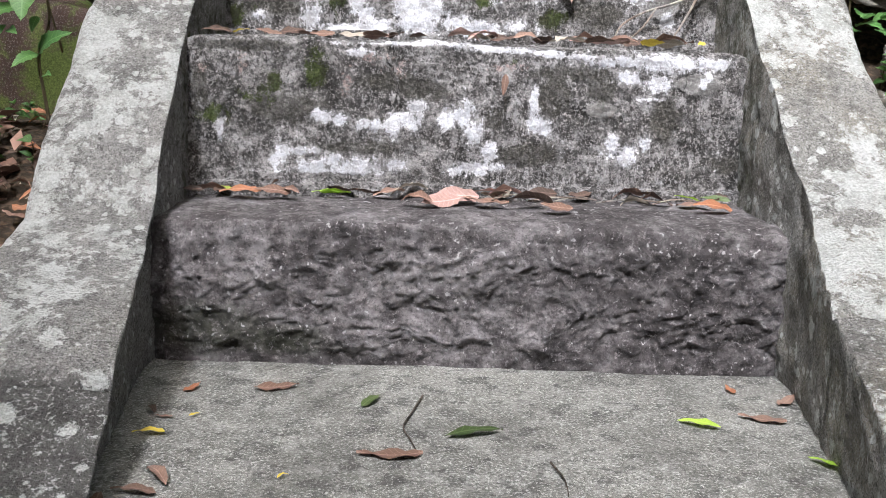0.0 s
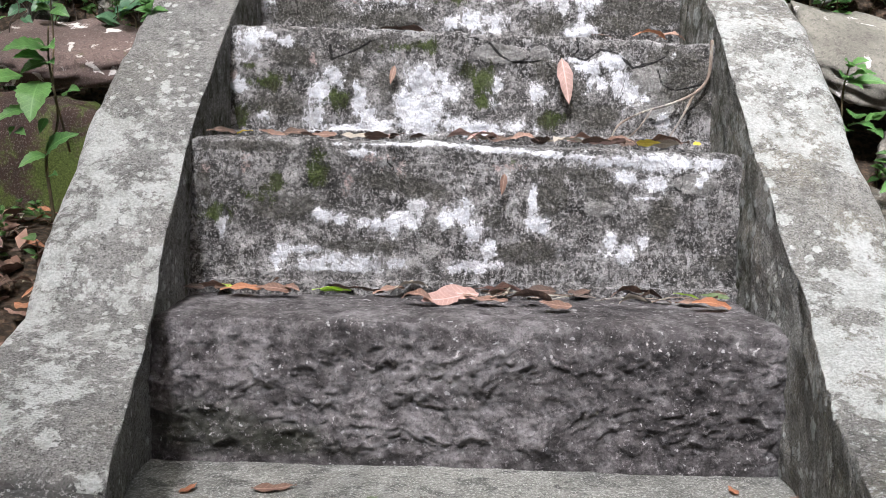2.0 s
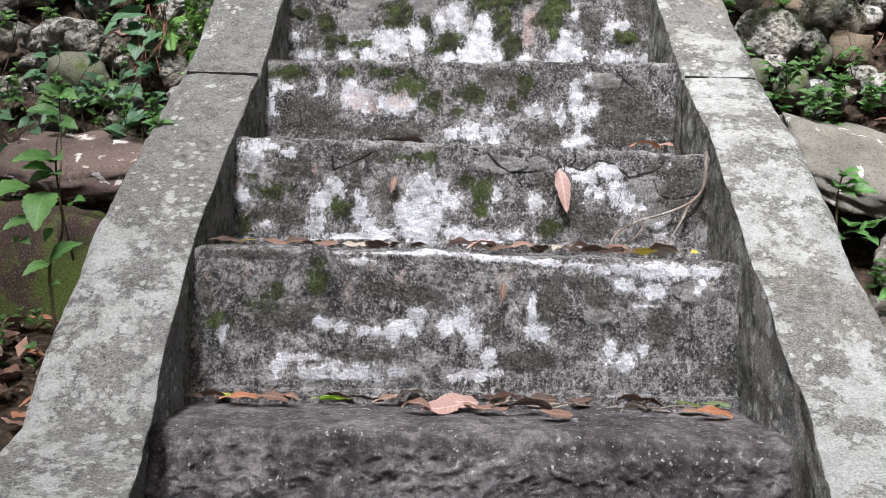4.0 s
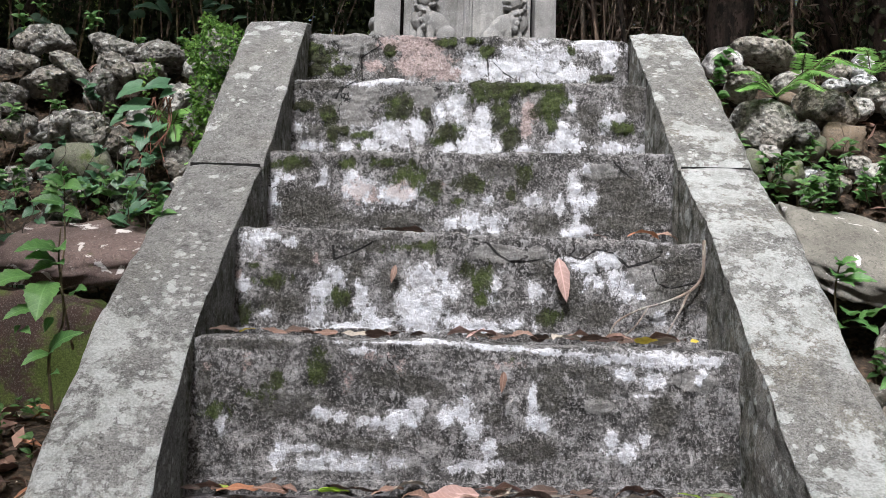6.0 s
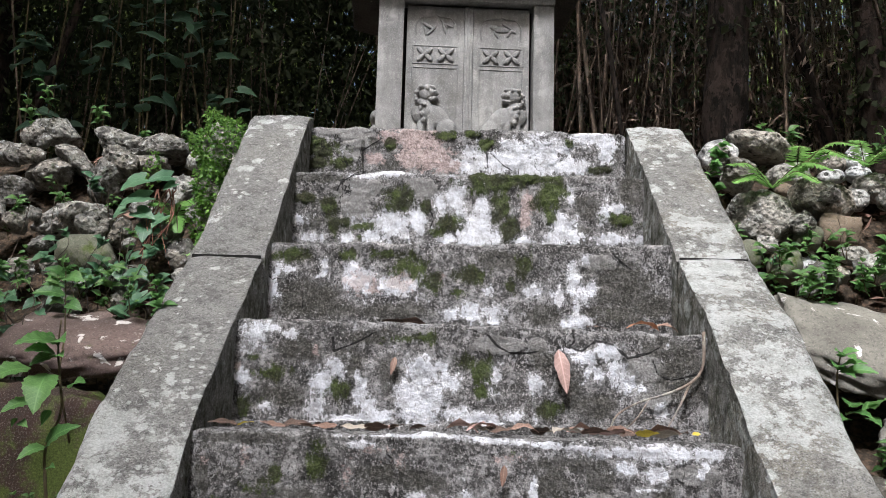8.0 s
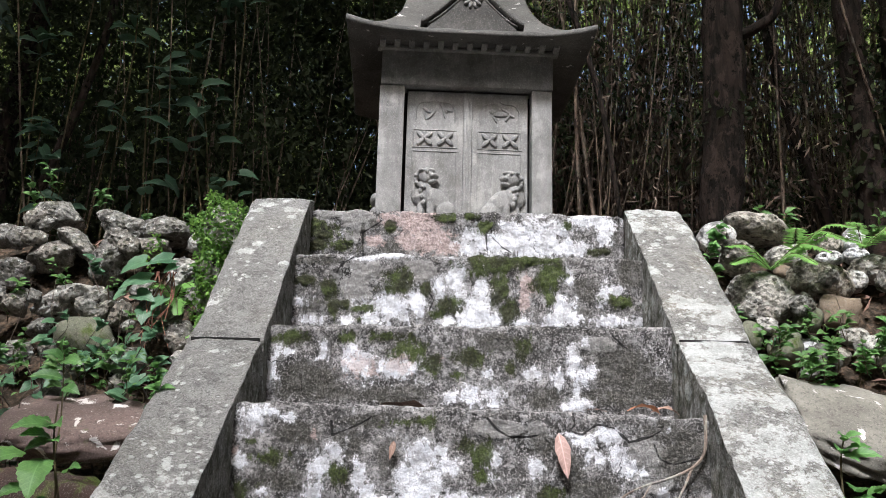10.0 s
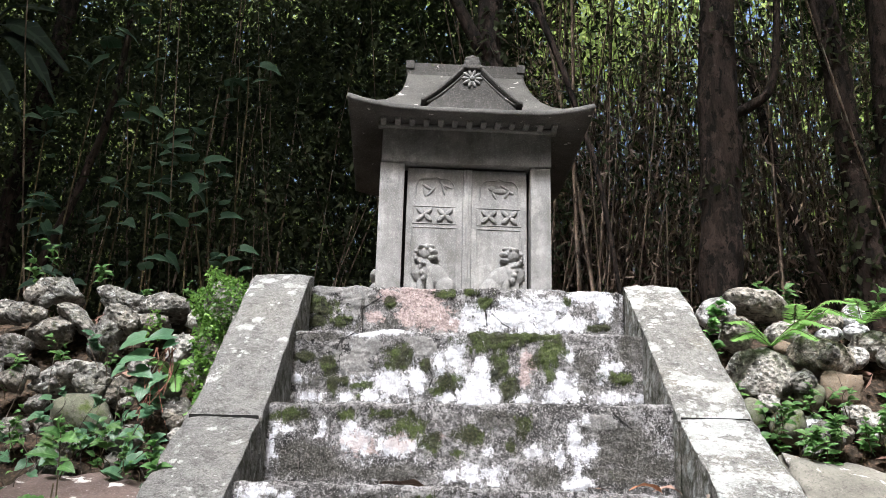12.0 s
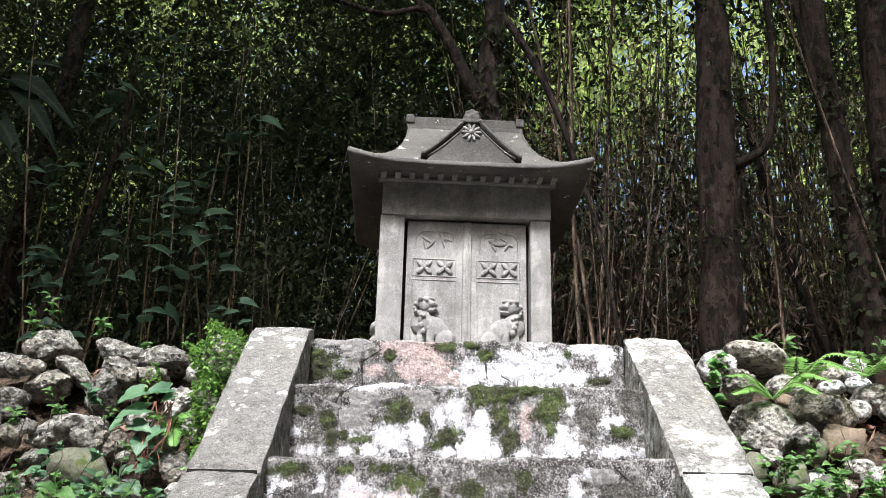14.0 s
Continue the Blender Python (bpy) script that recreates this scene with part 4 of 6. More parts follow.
for k, (x, y, z, a, b, tilt) in enumerate(LEFT + LEFT2):
    rock("rubble_rock", (x, y, z), (a * 1.06, max(a, b) * 0.9, b * 1.06), (rnd.uniform(-15, 15), tilt, rnd.uniform(-12, 12)), k, GREEN_ROCK if k == 13 else ROCK,
         "smooth greenish round stone in the rubble bank" if k == 13 else "pitted grey field stone piled in a dry bank", "rocks of the rubble banks", rnd.uniform(0.1, 0.4), 0.08 if k == 13 else rnd.uniform(0.12, 0.22), 0.9 if k == 13 else 0.42)
for k, (x, y, z, a, b, tilt) in enumerate(RIGHT + RIGHT2):
    mat = BROWN_ROCK if k in (6, 16) else GREEN_ROCK if k in (7, 8, 9) else PALE_ROCK
    rock("rubble_rock", (x, y, z), (a * 1.05, max(a, b) * 0.9, b * 1.05), (rnd.uniform(-10, 10), tilt, rnd.uniform(-12, 12)), 40 + k, mat,
         "squared brown stone in the rubble bank" if mat is BROWN_ROCK else "smooth greenish round stone in the rubble bank" if mat is GREEN_ROCK else "rounded pitted grey-white stone piled beside the stairs", "rocks of the rubble banks", 0.6 if mat is BROWN_ROCK else 0.15, 0.1 if mat is not PALE_ROCK else 0.13, 0.86)
for k in range(44):
    sx = -1 if k % 5 < 3 else 1
    x, y = sx * rnd.uniform(0.78, 1.5), rnd.uniform(2.75, 3.25)
    r = rnd.uniform(0.018, 0.042)
    rock("small_rock", (x, y - 0.05, 0.75 + (y - 2.7) * 1.3 + rnd.uniform(-0.04, 0.0)), (r * rnd.uniform(1, 1.6), r, r), (rnd.uniform(-40, 40), rnd.uniform(-40, 40), rnd.uniform(-40, 40)), 100 + k, ROCK,
         "small rough stone wedged in the rubble bank", "rocks of the rubble banks", rnd.uniform(0.1, 0.6), 0.25)
rock("flat_stone", (-0.98, 2.52, 0.7), (0.235, 0.15, 0.05), (30, -3, 6), 71, BROWN_SLAB, "flat red-brown boulder with pale lichen spots", "flat boulders", 0.65, 0.2)
rock("mossy_block", (-0.97, 2.42, 0.36), (0.22, 0.16, 0.24), (0, 4, -8), 72, MOSSY_BLOCK, "red-brown block partly covered in moss, colour darkened for shade", "flat boulders", 0.75, 0.1)
rock("flat_stone", (1.03, 2.56, 0.73), (0.25, 0.19, 0.06), (42, 8, 10), 73, GREY_SLAB, "tilted flat grey-brown boulder beside the stairs", "flat boulders", 0.75, 0.13)
rock("rubble_rock", (1.08, 2.4, 0.5), (0.09, 0.09, 0.1), (8, 6, 12), 74, ROCK, "rounded pitted grey-white stone piled beside the stairs", "rocks of the rubble banks", 0.3, 0.15)
rock("rubble_rock", (0.95, 2.2, 0.3), (0.16, 0.12, 0.12), (8, 6, 12), 75, ROCK, "dark damp stone low beside the stairs", "rocks of the rubble banks", 0.4, 0.15)


# ---- the little stone shrine ----
shrine = empty("stone_shrine", "small carved grey stone shrine with closed double doors", "shrine", at=(-0.018, 3.75, 1.45))
shrine.rotation_euler = (0, 0, radians(3.4))


def spart(name, bm, parent=shrine, label="", material=SHRINE, flat=False):
    base = (0, 3.75, 1.45) if parent is shrine else (0, 0, 0)
    if parent is shrine:
        bmesh.ops.translate(bm, verts=bm.verts, vec=(-base[0], -base[1], -base[2]))
    else:
        bmesh.ops.translate(bm, verts=bm.verts, vec=(0, -3.75, -1.45))
    ob = part(name, bm, material, parent, label)
    return ob


spart("plinth", box(bmesh.new(), -0.4, 0.4, 3.38, 4.12, 1.44, 1.475, 0.008))
spart("post", box(bmesh.new(), -0.335, -0.242, 3.45, 3.56, 1.47, 2.058, 0.004))
spart("post", box(bmesh.new(), 0.238, 0.315, 3.45, 3.56, 1.47, 2.058, 0.004))
spart("lintel", box(bmesh.new(), -0.332, 0.318, 3.444, 3.57, 2.06, 2.215, 0.005))
spart("side_wall", box(bmesh.new(), -0.325, -0.255, 3.56, 4.06, 1.47, 2.2, 0.004))
spart("side_wall", box(bmesh.new(), 0.24, 0.308, 3.56, 4.06, 1.47, 2.2, 0.004))
spart("back_wall", box(bmesh.new(), -0.255, 0.24, 3.98, 4.05, 1.47, 2.2, 0.004))
# near-black panel in place of the shade seen through the door gaps
spart("recess", box(bmesh.new(), -0.255, 0.25, 3.53, 3.56, 1.47, 2.07), material=GAP, label="black panel standing in for the shade behind the doors")


def door(x0, x1):
    bm = box(bmesh.new(), x0, x1, 3.478, 3.52, 1.476, 2.05, 0.003)
    d = spart("door", bm)
    cx, w = (x0 + x1) / 2, (x1 - x0) / 2
    for z0, z1 in ((1.822, 1.897), (1.48, 1.812)):
        bm = bmesh.new()
        t = 0.008
        i0, i1 = cx - w + 0.028, cx + w - 0.028
        box(bm, i0 - t, i1 + t, 3.4755, 3.48, z0, z0 + 0.006, 0.002, 1)
        box(bm, i0 - t, i1 + t, 3.4755, 3.48, z1 - 0.006, z1, 0.002, 1)
        box(bm, i0 - t, i0, 3.476, 3.48, z0, z1, 0.002, 1)
        box(bm, i1, i1 + t, 3.476, 3.48, z0, z1, 0.002, 1)
        spart("panel_frame", bm, d)
    return d, cx


def ellipsoid(bm, at, size, turn=(0, 0, 0), sub=2):
    bmesh.ops.create_icosphere(bm, subdivisions=sub, radius=1.0, matrix=pose(*at, *turn) @ Matrix.Diagonal((*size, 1)))


def carve(d, cx, face):
    # four-petalled rosettes of the middle band
    for k in (-1, 1):
        bm = bmesh.new()
        for a in (45, 135, 225, 315):
            ca, sa = math.cos(radians(a)), math.sin(radians(a))
            ellipsoid(bm, (cx + k * 0.039 + ca * 0.02, 3.474, 1.8595 + sa * 0.017), (0.0215, 0.006, 0.0092), (0, -a, 0))
        ellipsoid(bm, (cx + k * 0.039, 3.473, 1.8595), (0.006, 0.006, 0.006))
        smooth(spart("rosette", bm, d))
    # cartouche with an animal or leaves
    bm = bmesh.new()
    out = []
    for k in range(41):
        u = -1 + k / 20
        x = 0.074 * math.copysign(min(1.0, 1.18 * abs(u)) ** 0.9, u)
        e = max(0.0, (abs(x) / 0.074 - 0.55) / 0.45)
        out.append((cx + x, 3.4765, 2.006 - 0.03 * e ** 2.5 - (0.05 * max(0.0, abs(u) - 0.85) / 0.15) + 0.013 * math.exp(-abs(u) / 0.09)))
    rr = tube(out, [0.0022 + 0.0008 * math.sin(0.9 * i) for i in range(41)], 6)
    vs = [[bm.verts.new(p) for p in r] for r in rr]
    for i in range(40):
        for j in range(6):
            bm.faces.new((vs[i][j], vs[i][(j + 1) % 6], vs[i + 1][(j + 1) % 6], vs[i + 1][j]))
    smooth(spart("cartouche", bm, d))
    bm = bmesh.new()
    if face > 0:
        for a, b in (((0, 0, 0.033), (0.0, 0.0, 0.013)), ((-0.028, 0.01, 0.015), (0, 0, 0.012)), ((0.022, 0.014, 0.022), (0, 30, 0.006)), ((-0.02, -0.018, 0.018), (0, 60, 0.006)), ((0.03, -0.012, 0.02), (0, 120, 0.006)), ((0.045, -0.005, 0.012), (0, 20, 0.007))):
            ellipsoid(bm, (cx + a[0], 3.476, 1.966 + a[1]), (a[2], 0.004, 0.85 * b[2]), (0, b[1], 0))
    else:
        for a, b in (((-0.03, 0.005, 0.025), (0, 30, 0.008)), ((-0.015, -0.012, 0.025), (0, -50, 0.007)), ((-0.04, -0.015, 0.02), (0, 80, 0.006)), ((0.03, 0.015, 0.026), (0, 50, 0.005)), ((0.03, 0.0, 0.028), (0, 75, 0.005)), ((0.045, 0.01, 0.022), (0, 20, 0.005))):
            ellipsoid(bm, (cx + a[0], 3.476, 1.966 + a[1]), (a[2], 0.004, 0.8 * b[2]), (0, b[1], 0))
    smooth(spart("carved_motif", bm, d))
    # guardian beast in high relief: one mesh
    bm = bmesh.new()
    s = -face
    bx = cx + (0.004 if face < 0 else 0.012)
    for dx, dz, dy, a, b, c, t in ((-0.034, 1.722, -0.014, 0.034, 0.03, 0.03, 0), (-0.004, 1.719, -0.028, 0.02, 0.02, 0.012, 4), (-0.008, 1.699, -0.022, 0.017, 0.018, 0.008, -8), (-0.022, 1.744, -0.018, 0.026, 0.02, 0.009, 6),
                                   (-0.046, 1.655, -0.006, 0.042, 0.032, 0.052, 12), (0.0, 1.636, -0.002, 0.07, 0.03, 0.042, 32), (0.042, 1.585, -0.012, 0.04, 0.03, 0.046, 8), (-0.05, 1.572, -0.008, 0.018, 0.02, 0.075, 4),
                                   (-0.012, 1.572, -0.014, 0.016, 0.02, 0.07, -4), (0.02, 1.54, -0.016, 0.032, 0.02, 0.014, 0), (0.064, 1.562, -0.016, 0.018, 0.018, 0.018, 0), (0.0, 1.503, -0.006, 0.075, 0.03, 0.022, 0)):
        ellipsoid(bm, (bx + dx * s, 3.477 + dy * 0.7, dz - 0.014), (a * 0.97, b * 0.6, c * 0.97), (0, t * s, 0))
    # curls of the mane
    for k in range(11):
        a = radians(40 + 24 * k)
        ellipsoid(bm, (bx + s * (-0.042 + 0.029 * math.cos(a)), 3.461 - 0.006 * (k % 2), 1.692 + 0.034 * math.sin(a)), (0.0088, 0.013, 0.0088))
    for k in range(4):
        ellipsoid(bm, (bx + s * (-0.058 + 0.006 * k), 3.458, 1.668 - 0.022 * k), (0.009, 0.013, 0.012))
    for k in range(7):
        a = radians(52 * k)
        ellipsoid(bm, (bx + s * (0.058 + (0.005 + 0.0018 * k) * math.cos(a)), 3.462, 1.556 + (0.005 + 0.0018 * k) * math.sin(a)), (0.006, 0.01, 0.006))
    for v in bm.verts:
        v.co += Vector((0.003 * fbm(v.co * 60, 3), 0.004 * fbm(v.co * 55, 3), 0.003 * fbm(v.co * 50, 3)))
    lion = smooth(spart("carved_lion", bm, d, "worn carved stone lion in high relief"))
    one = lion.modifiers.new("one_piece", "REMESH")
    one.mode, one.voxel_size, one.use_smooth_shade = "VOXEL", 0.0024, True
    soft = lion.modifiers.new("worn", "SMOOTH")
    soft.factor, soft.iterations = 0.4, 1


dl, cl = door(-0.23, -0.017)
dr, cr = door(0.015, 0.226)
carve(dl, cl, -1)
carve(dr, cr, 1)
bm = box(bmesh.new(), -0.017, 0.015, 3.468, 3.5, 1.476, 2.048, 0.004)
box(bm, -0.006, 0.004, 3.462, 3.47, 1.48, 2.046, 0.003)
spart("door_mullion", bm)

# roof: rings of a hip-and-gable roof with turned-up eaves
CY = 3.74


def roof_ring(wx, wy, z, lift, n=28):
    pts = []
    for sx, sy, ex, ey in ((-1, -1, 1, -1), (1, -1, 1, 1), (1, 1, -1, 1), (-1, 1, -1, -1)):
        for k in range(n):
            t = k / n
            u = sx + (ex - sx) * t
            v = sy + (ey - sy) * t
            c = (abs(u) * abs(v)) ** 4
            pts.append(Vector((wx * u * (1 + 0.02 * c) - 0.002, CY + wy * v * (1 + 0.02 * c) - 3.75, z + lift * c + 0.0025 * fbm(Vector((u * 4, v * 4, z * 9)), 3) - 1.45)))
    return pts


prof = ((0.30, 0.27, 2.216, 0.0), (0.38, 0.37, 2.207, 0.004), (0.44, 0.432, 2.201, 0.03), (0.451, 0.443, 2.199, 0.038), (0.455, 0.447, 2.207, 0.042), (0.451, 0.443, 2.218, 0.042), (0.432, 0.422, 2.232, 0.033), (0.40, 0.38, 2.252, 0.022),
        (0.36, 0.33, 2.28, 0.012), (0.32, 0.28, 2.318, 0.006), (0.285, 0.235, 2.365, 0.0), (0.258, 0.19, 2.42, 0.0), (0.247, 0.14, 2.475, 0.0), (0.241, 0.09, 2.53, 0.0), (0.238, 0.05, 2.58, 0.0))
roof = loft("roof", [roof_ring(*p) for p in prof], ROOFSTONE, shrine, "curved stone hip-and-gable roof, moss-darkened")
bm = box(bmesh.new(), -0.25, 0.246, 3.69, 3.79, 2.576, 2.628, 0.006)
box(bm, -0.242, 0.238, 3.675, 3.805, 2.56, 2.58, 0.004)
spart("ridge", bm, material=ROOFSTONE)
for sx in (-0.236, 0.232):
    spart("ridge_end", box(bmesh.new(), sx - 0.018, sx + 0.018, 3.682, 3.798, 2.596, 2.634, 0.005), material=ROOFSTONE)

# front gable: two raking boards, a triangular face and a crest
PK = 2.435
bm = bmesh.new()
vs = [bm.verts.new(p) for p in ((-0.17, 3.329, 2.238), (0.17, 3.329, 2.238), (0.0, 3.329, PK - 0.03), (-0.17, 3.62, 2.3), (0.17, 3.62, 2.3), (0.0, 3.66, PK - 0.02))]
for f3 in ((0, 1, 2), (0, 2, 5, 3), (1, 4, 5, 2), (3, 5, 4), (0, 3, 4, 1)):
    bm.faces.new([vs[i] for i in f3])
spart("gable", bm, material=ROOFSTONE)
for s in (-1, 1):
    for off, th, yy in ((0.0, 0.016, 3.318), (0.026, 0.009, 3.326)):
        rings = []
        for k in range(13):
            t = k / 12
            x = s * (0.192 - off * 0.9) * (1 - t)
            z = 2.24 + (PK - 2.24 - off) * (t ** 1.12) + 0.012 * (1 - t) ** 4
            yb = 3.66 - (1 - t) * 0.13
            rings.append([Vector((x, yy - 3.75, z - 1.45)), Vector((x, yy - 3.75, z + th - 1.45)), Vector((x, yb - 3.75, z + th - 1.445)), Vector((x, yb - 3.75, z - 1.45))])
        loft("raking_board", rings if s < 0 else [r[::-1] for r in rings], ROOFSTONE, shrine)
bm = bmesh.new()
for k in range(5):
    a = radians(-8 + 49 * k)
    ellipsoid(bm, (0.021 * math.cos(a), 3.326, PK - 0.006 + 0.02 * math.sin(a)), (0.013, 0.014, 0.013))
ellipsoid(bm, (0, 3.326, PK - 0.006), (0.022, 0.016, 0.02))
ellipsoid(bm, (-0.032, 3.328, PK - 0.026), (0.015, 0.014, 0.011))
ellipsoid(bm, (0.032, 3.328, PK - 0.026), (0.015, 0.014, 0.011))
box(bm, -0.024, 0.024, 3.314, 3.343, PK - 0.036, PK - 0.004, 0.004)
top = smooth(spart("finial", bm, material=ROOFSTONE))
fuse = top.modifiers.new("one_piece", "REMESH")
fuse.mode, fuse.voxel_size, fuse.use_smooth_shade = "VOXEL", 0.003, True
bm = bmesh.new()
for k in range(10):
    a = k * 36
    ellipsoid(bm, (0.025 * math.cos(radians(a)) - 0.001, 3.326, 2.362 + 0.025 * math.sin(radians(a))), (0.016, 0.007, 0.0065), (0, -a, 0))
ellipsoid(bm, (-0.001, 3.323, 2.362), (0.011, 0.009, 0.011))
smooth(spart("flower_crest", bm))
bm = bmesh.new()
for dz, a, c in ((1.53, 0.03, 0.06), (1.6, 0.034, 0.045), (1.67, 0.028, 0.03)):
    ellipsoid(bm, (-0.335, 3.68, dz), (a, 0.06, c))
relief = smooth(spart("side_relief", bm, shrine, "worn carved figure on the side wall"))
fuse = relief.modifiers.new("one_piece", "REMESH")
fuse.mode, fuse.voxel_size, fuse.use_smooth_shade = "VOXEL", 0.005, True
# bed moulding under the eave
spart("eave_board", box(bmesh.new(), -0.35, 0.338, 3.425, 3.46, 2.196, 2.212, 0.006))
for k in range(13):
    x = -0.33 + 0.0545 * k
    spart("rafter", box(bmesh.new(), x - 0.011, x + 0.011, 3.372, 3.43, 2.2, 2.214, 0.003))


# ---- leaves and plants ----
DEAD = {"brown": leaf_mat("dry_brown_leaf", (0.15, 0.085, 0.06), (0.3, 0.195, 0.15), 0.05, 0.6),
        "pink": leaf_mat("dry_pinkish_leaf", (0.36, 0.22, 0.19), (0.5, 0.35, 0.31), 0.05, 0.6),
        "orange": leaf_mat("dry_orange_leaf", (0.3, 0.12, 0.06), (0.42, 0.21, 0.12), 0.15, 0.5),
        "dark": leaf_mat("rotting_dark_leaf", (0.05, 0.035, 0.028), (0.16, 0.1, 0.075), 0.05, 0.6),
        "pale": leaf_mat("bleached_leaf", (0.3, 0.26, 0.21), (0.46, 0.41, 0.34), 0.1, 0.6),
        "yellow": leaf_mat("yellow_leaf", (0.6, 0.42, 0.04), (0.7, 0.55, 0.08), 0.2, 0.5),
        "lime": leaf_mat("fresh_fallen_leaf", (0.3, 0.5, 0.04), (0.42, 0.6, 0.08), 0.25, 0.45),
        "green": leaf_mat("green_leaf", (0.05, 0.08, 0.025), (0.1, 0.14, 0.05), 0.2, 0.45)}
WORDS = {"brown": "curled dry brown fallen leaf", "pink": "curled dry pinkish-brown fallen leaf", "orange": "dry orange-red fallen leaf", "dark": "rotting dark brown fallen leaf", "pale": "bleached pale fallen leaf",
         "yellow": "small yellow fallen leaf", "lime": "fresh yellow-green fallen leaf", "green": "dull green fallen leaf"}
FRESH = leaf_mat("young_leaf", (0.065, 0.16, 0.045), (0.14, 0.29, 0.085), 0.35, 0.4)
# palm green darkened so the leaves look shaded
SHADEBROAD = leaf_mat("shaded_palm_leaf", (0.01, 0.023, 0.014), (0.022, 0.044, 0.026), 0.1, 0.7)
HERB = leaf_mat("herb_leaf", (0.045, 0.115, 0.03), (0.12, 0.23, 0.065), 0.35, 0.45)
VINE = leaf_mat("blue_green_leaf", (0.055, 0.13, 0.07), (0.12, 0.23, 0.125), 0.3, 0.35)
FERN = leaf_mat("fern_leaf", (0.15, 0.32, 0.07), (0.27, 0.47, 0.14), 0.4, 0.45)
CREEP = leaf_mat("creeper_leaf", (0.03, 0.085, 0.016), (0.2, 0.35, 0.075), 0.35, 0.45, True)
STEM = bark("herb_stem", (0.06, 0.05, 0.03), (0.14, 0.11, 0.06))
TWIG = bark("dead_twig", (0.1, 0.075, 0.06), (0.34, 0.27, 0.22))
DARKTWIG = bark("dark_twig", (0.03, 0.024, 0.02), (0.1, 0.08, 0.065))
REDROOT = bark("red_brown_roots", (0.12, 0.05, 0.035), (0.3, 0.14, 0.1))


def leaf_mesh(name, material, width=0.4, curl=0.15, fold=0.2, point=1.0, heart=0.0, wave=0.03, n=9, seed=0):
    """A leaf one unit long along +Y, with a midrib fold, curl and wavy edge."""
    rr = random.Random(seed)
    vs, fs = [], []
    ph = rr.uniform(0, 6)
    for i in range(n + 1):
        t = i / n
        w = width * 0.5 * (math.sin(math.pi * t ** (0.75 if not heart else 0.55)) ** 0.85) * (1 - 0.25 * point * t)
        if heart and i == 0:
            w = width * 0.32
        w *= 1 + (0.07 if i % 2 else -0.04)
        y = t
        z = curl * math.sin(math.pi * t) - 0.4 * curl * t
        for s in (-1, -0.5, 0, 0.5, 1):
            dy = -heart * 0.22 * abs(s) * (1 - t) ** 2
            vs.append((s * w, y + dy, z + fold * abs(s) * w + wave * math.sin(ph + i * 1.7 + s * 2) * abs(s)))
    for i in range(n):
        for j in range(4):
            a = i * 5 + j
            fs.append((a, a + 1, a + 6, a + 5))
    me = bpy.data.meshes.new(name)
    me.from_pydata(vs, [], fs)
    me.materials.append(material)
    me.polygons.foreach_set("use_smooth", [True] * len(fs))
    return me


def aim(base, tip, up=(0, -0.6, 0.8)):
    """The pose that lays a one-unit leaf from base to tip, facing up."""
    b, t = Vector(base), Vector(tip)
    y = (t - b)
    ln = y.length
    y.normalize()
    x = y.cross(Vector(up)).normalized()
    z = x.cross(y)
    m = Matrix((x, y, z)).transposed().to_4x4()
    return Matrix.Translation(b) @ m @ Matrix.Scale(ln, 4)


FALLEN = {k: [leaf_mesh("fallen_leaf", m, w, c, f, 0.6, 0, 0.03, 8, s) for s, (w, c, f) in enumerate(((0.34, 0.06, 0.2), (0.3, 0.16, 0.45), (0.42, -0.05, 0.15)))] for k, m in DEAD.items()}
for k_ in ("green", "lime"):
    FALLEN[k_] = [leaf_mesh("fallen_leaf", DEAD[k_], w, 0.05, 0.12, 0.5, 0, 0.02, 8, s) for s, w in enumerate((0.24, 0.3))]
lr = random.Random(11)


def fallen(x, y, z, length, kind, turn=None, tilt=None, place="on the landing"):
    ob = new("fallen_leaf", lr.choice(FALLEN[kind]))
    turn = lr.uniform(-80, 80) if turn is None else turn
    tilt = lr.uniform(-14, 14) if tilt is None else tilt
    ob.matrix_world = pose(x, y, z, tilt, lr.uniform(-8, 8) if place == "on the landing" else lr.uniform(-48, 48), turn) @ Matrix.Scale(length * 1.1, 4) @ Matrix.Translation((0, -0.5, 0))
    return tagged(ob, WORDS[kind] + " lying " + place, "leaf", "fallen leaves")


for x, y, ln, kind, turn in ((-0.284, 1.43, 0.06, "brown", -75), (-0.14, 1.375, 0.05, "green", -25), (0.004, 1.256, 0.075, "green", -70), (-0.103, 1.178, 0.075, "brown", 95), (0.314, 1.315, 0.055, "lime", 60), (0.411, 1.344, 0.06, "brown", 75),
                             (0.441, 1.181, 0.05, "lime", 40), (0.403, 1.475, 0.03, "orange", 10), (0.475, 1.43, 0.05, "brown", -40), (-0.415, 1.225, 0.04, "yellow", 85), (-0.37, 1.101, 0.05, "brown", 40), (-0.406, 1.414, 0.035, "orange", -25),
                             (-0.373, 1.294, 0.017, "yellow", -40), (-0.224, 1.108, 0.016, "yellow", -40), (-0.385, 1.063, 0.05, "dark", 80), (-0.417, 1.039, 0.04, "brown", 10), (-0.412, 1.286, 0.022, "brown", 80), (-0.435, 1.31, 0.03, "dark", 30)):
    fallen(x, y, 0.005 + landing_height(y), ln, kind, turn, lr.uniform(-3, 4))
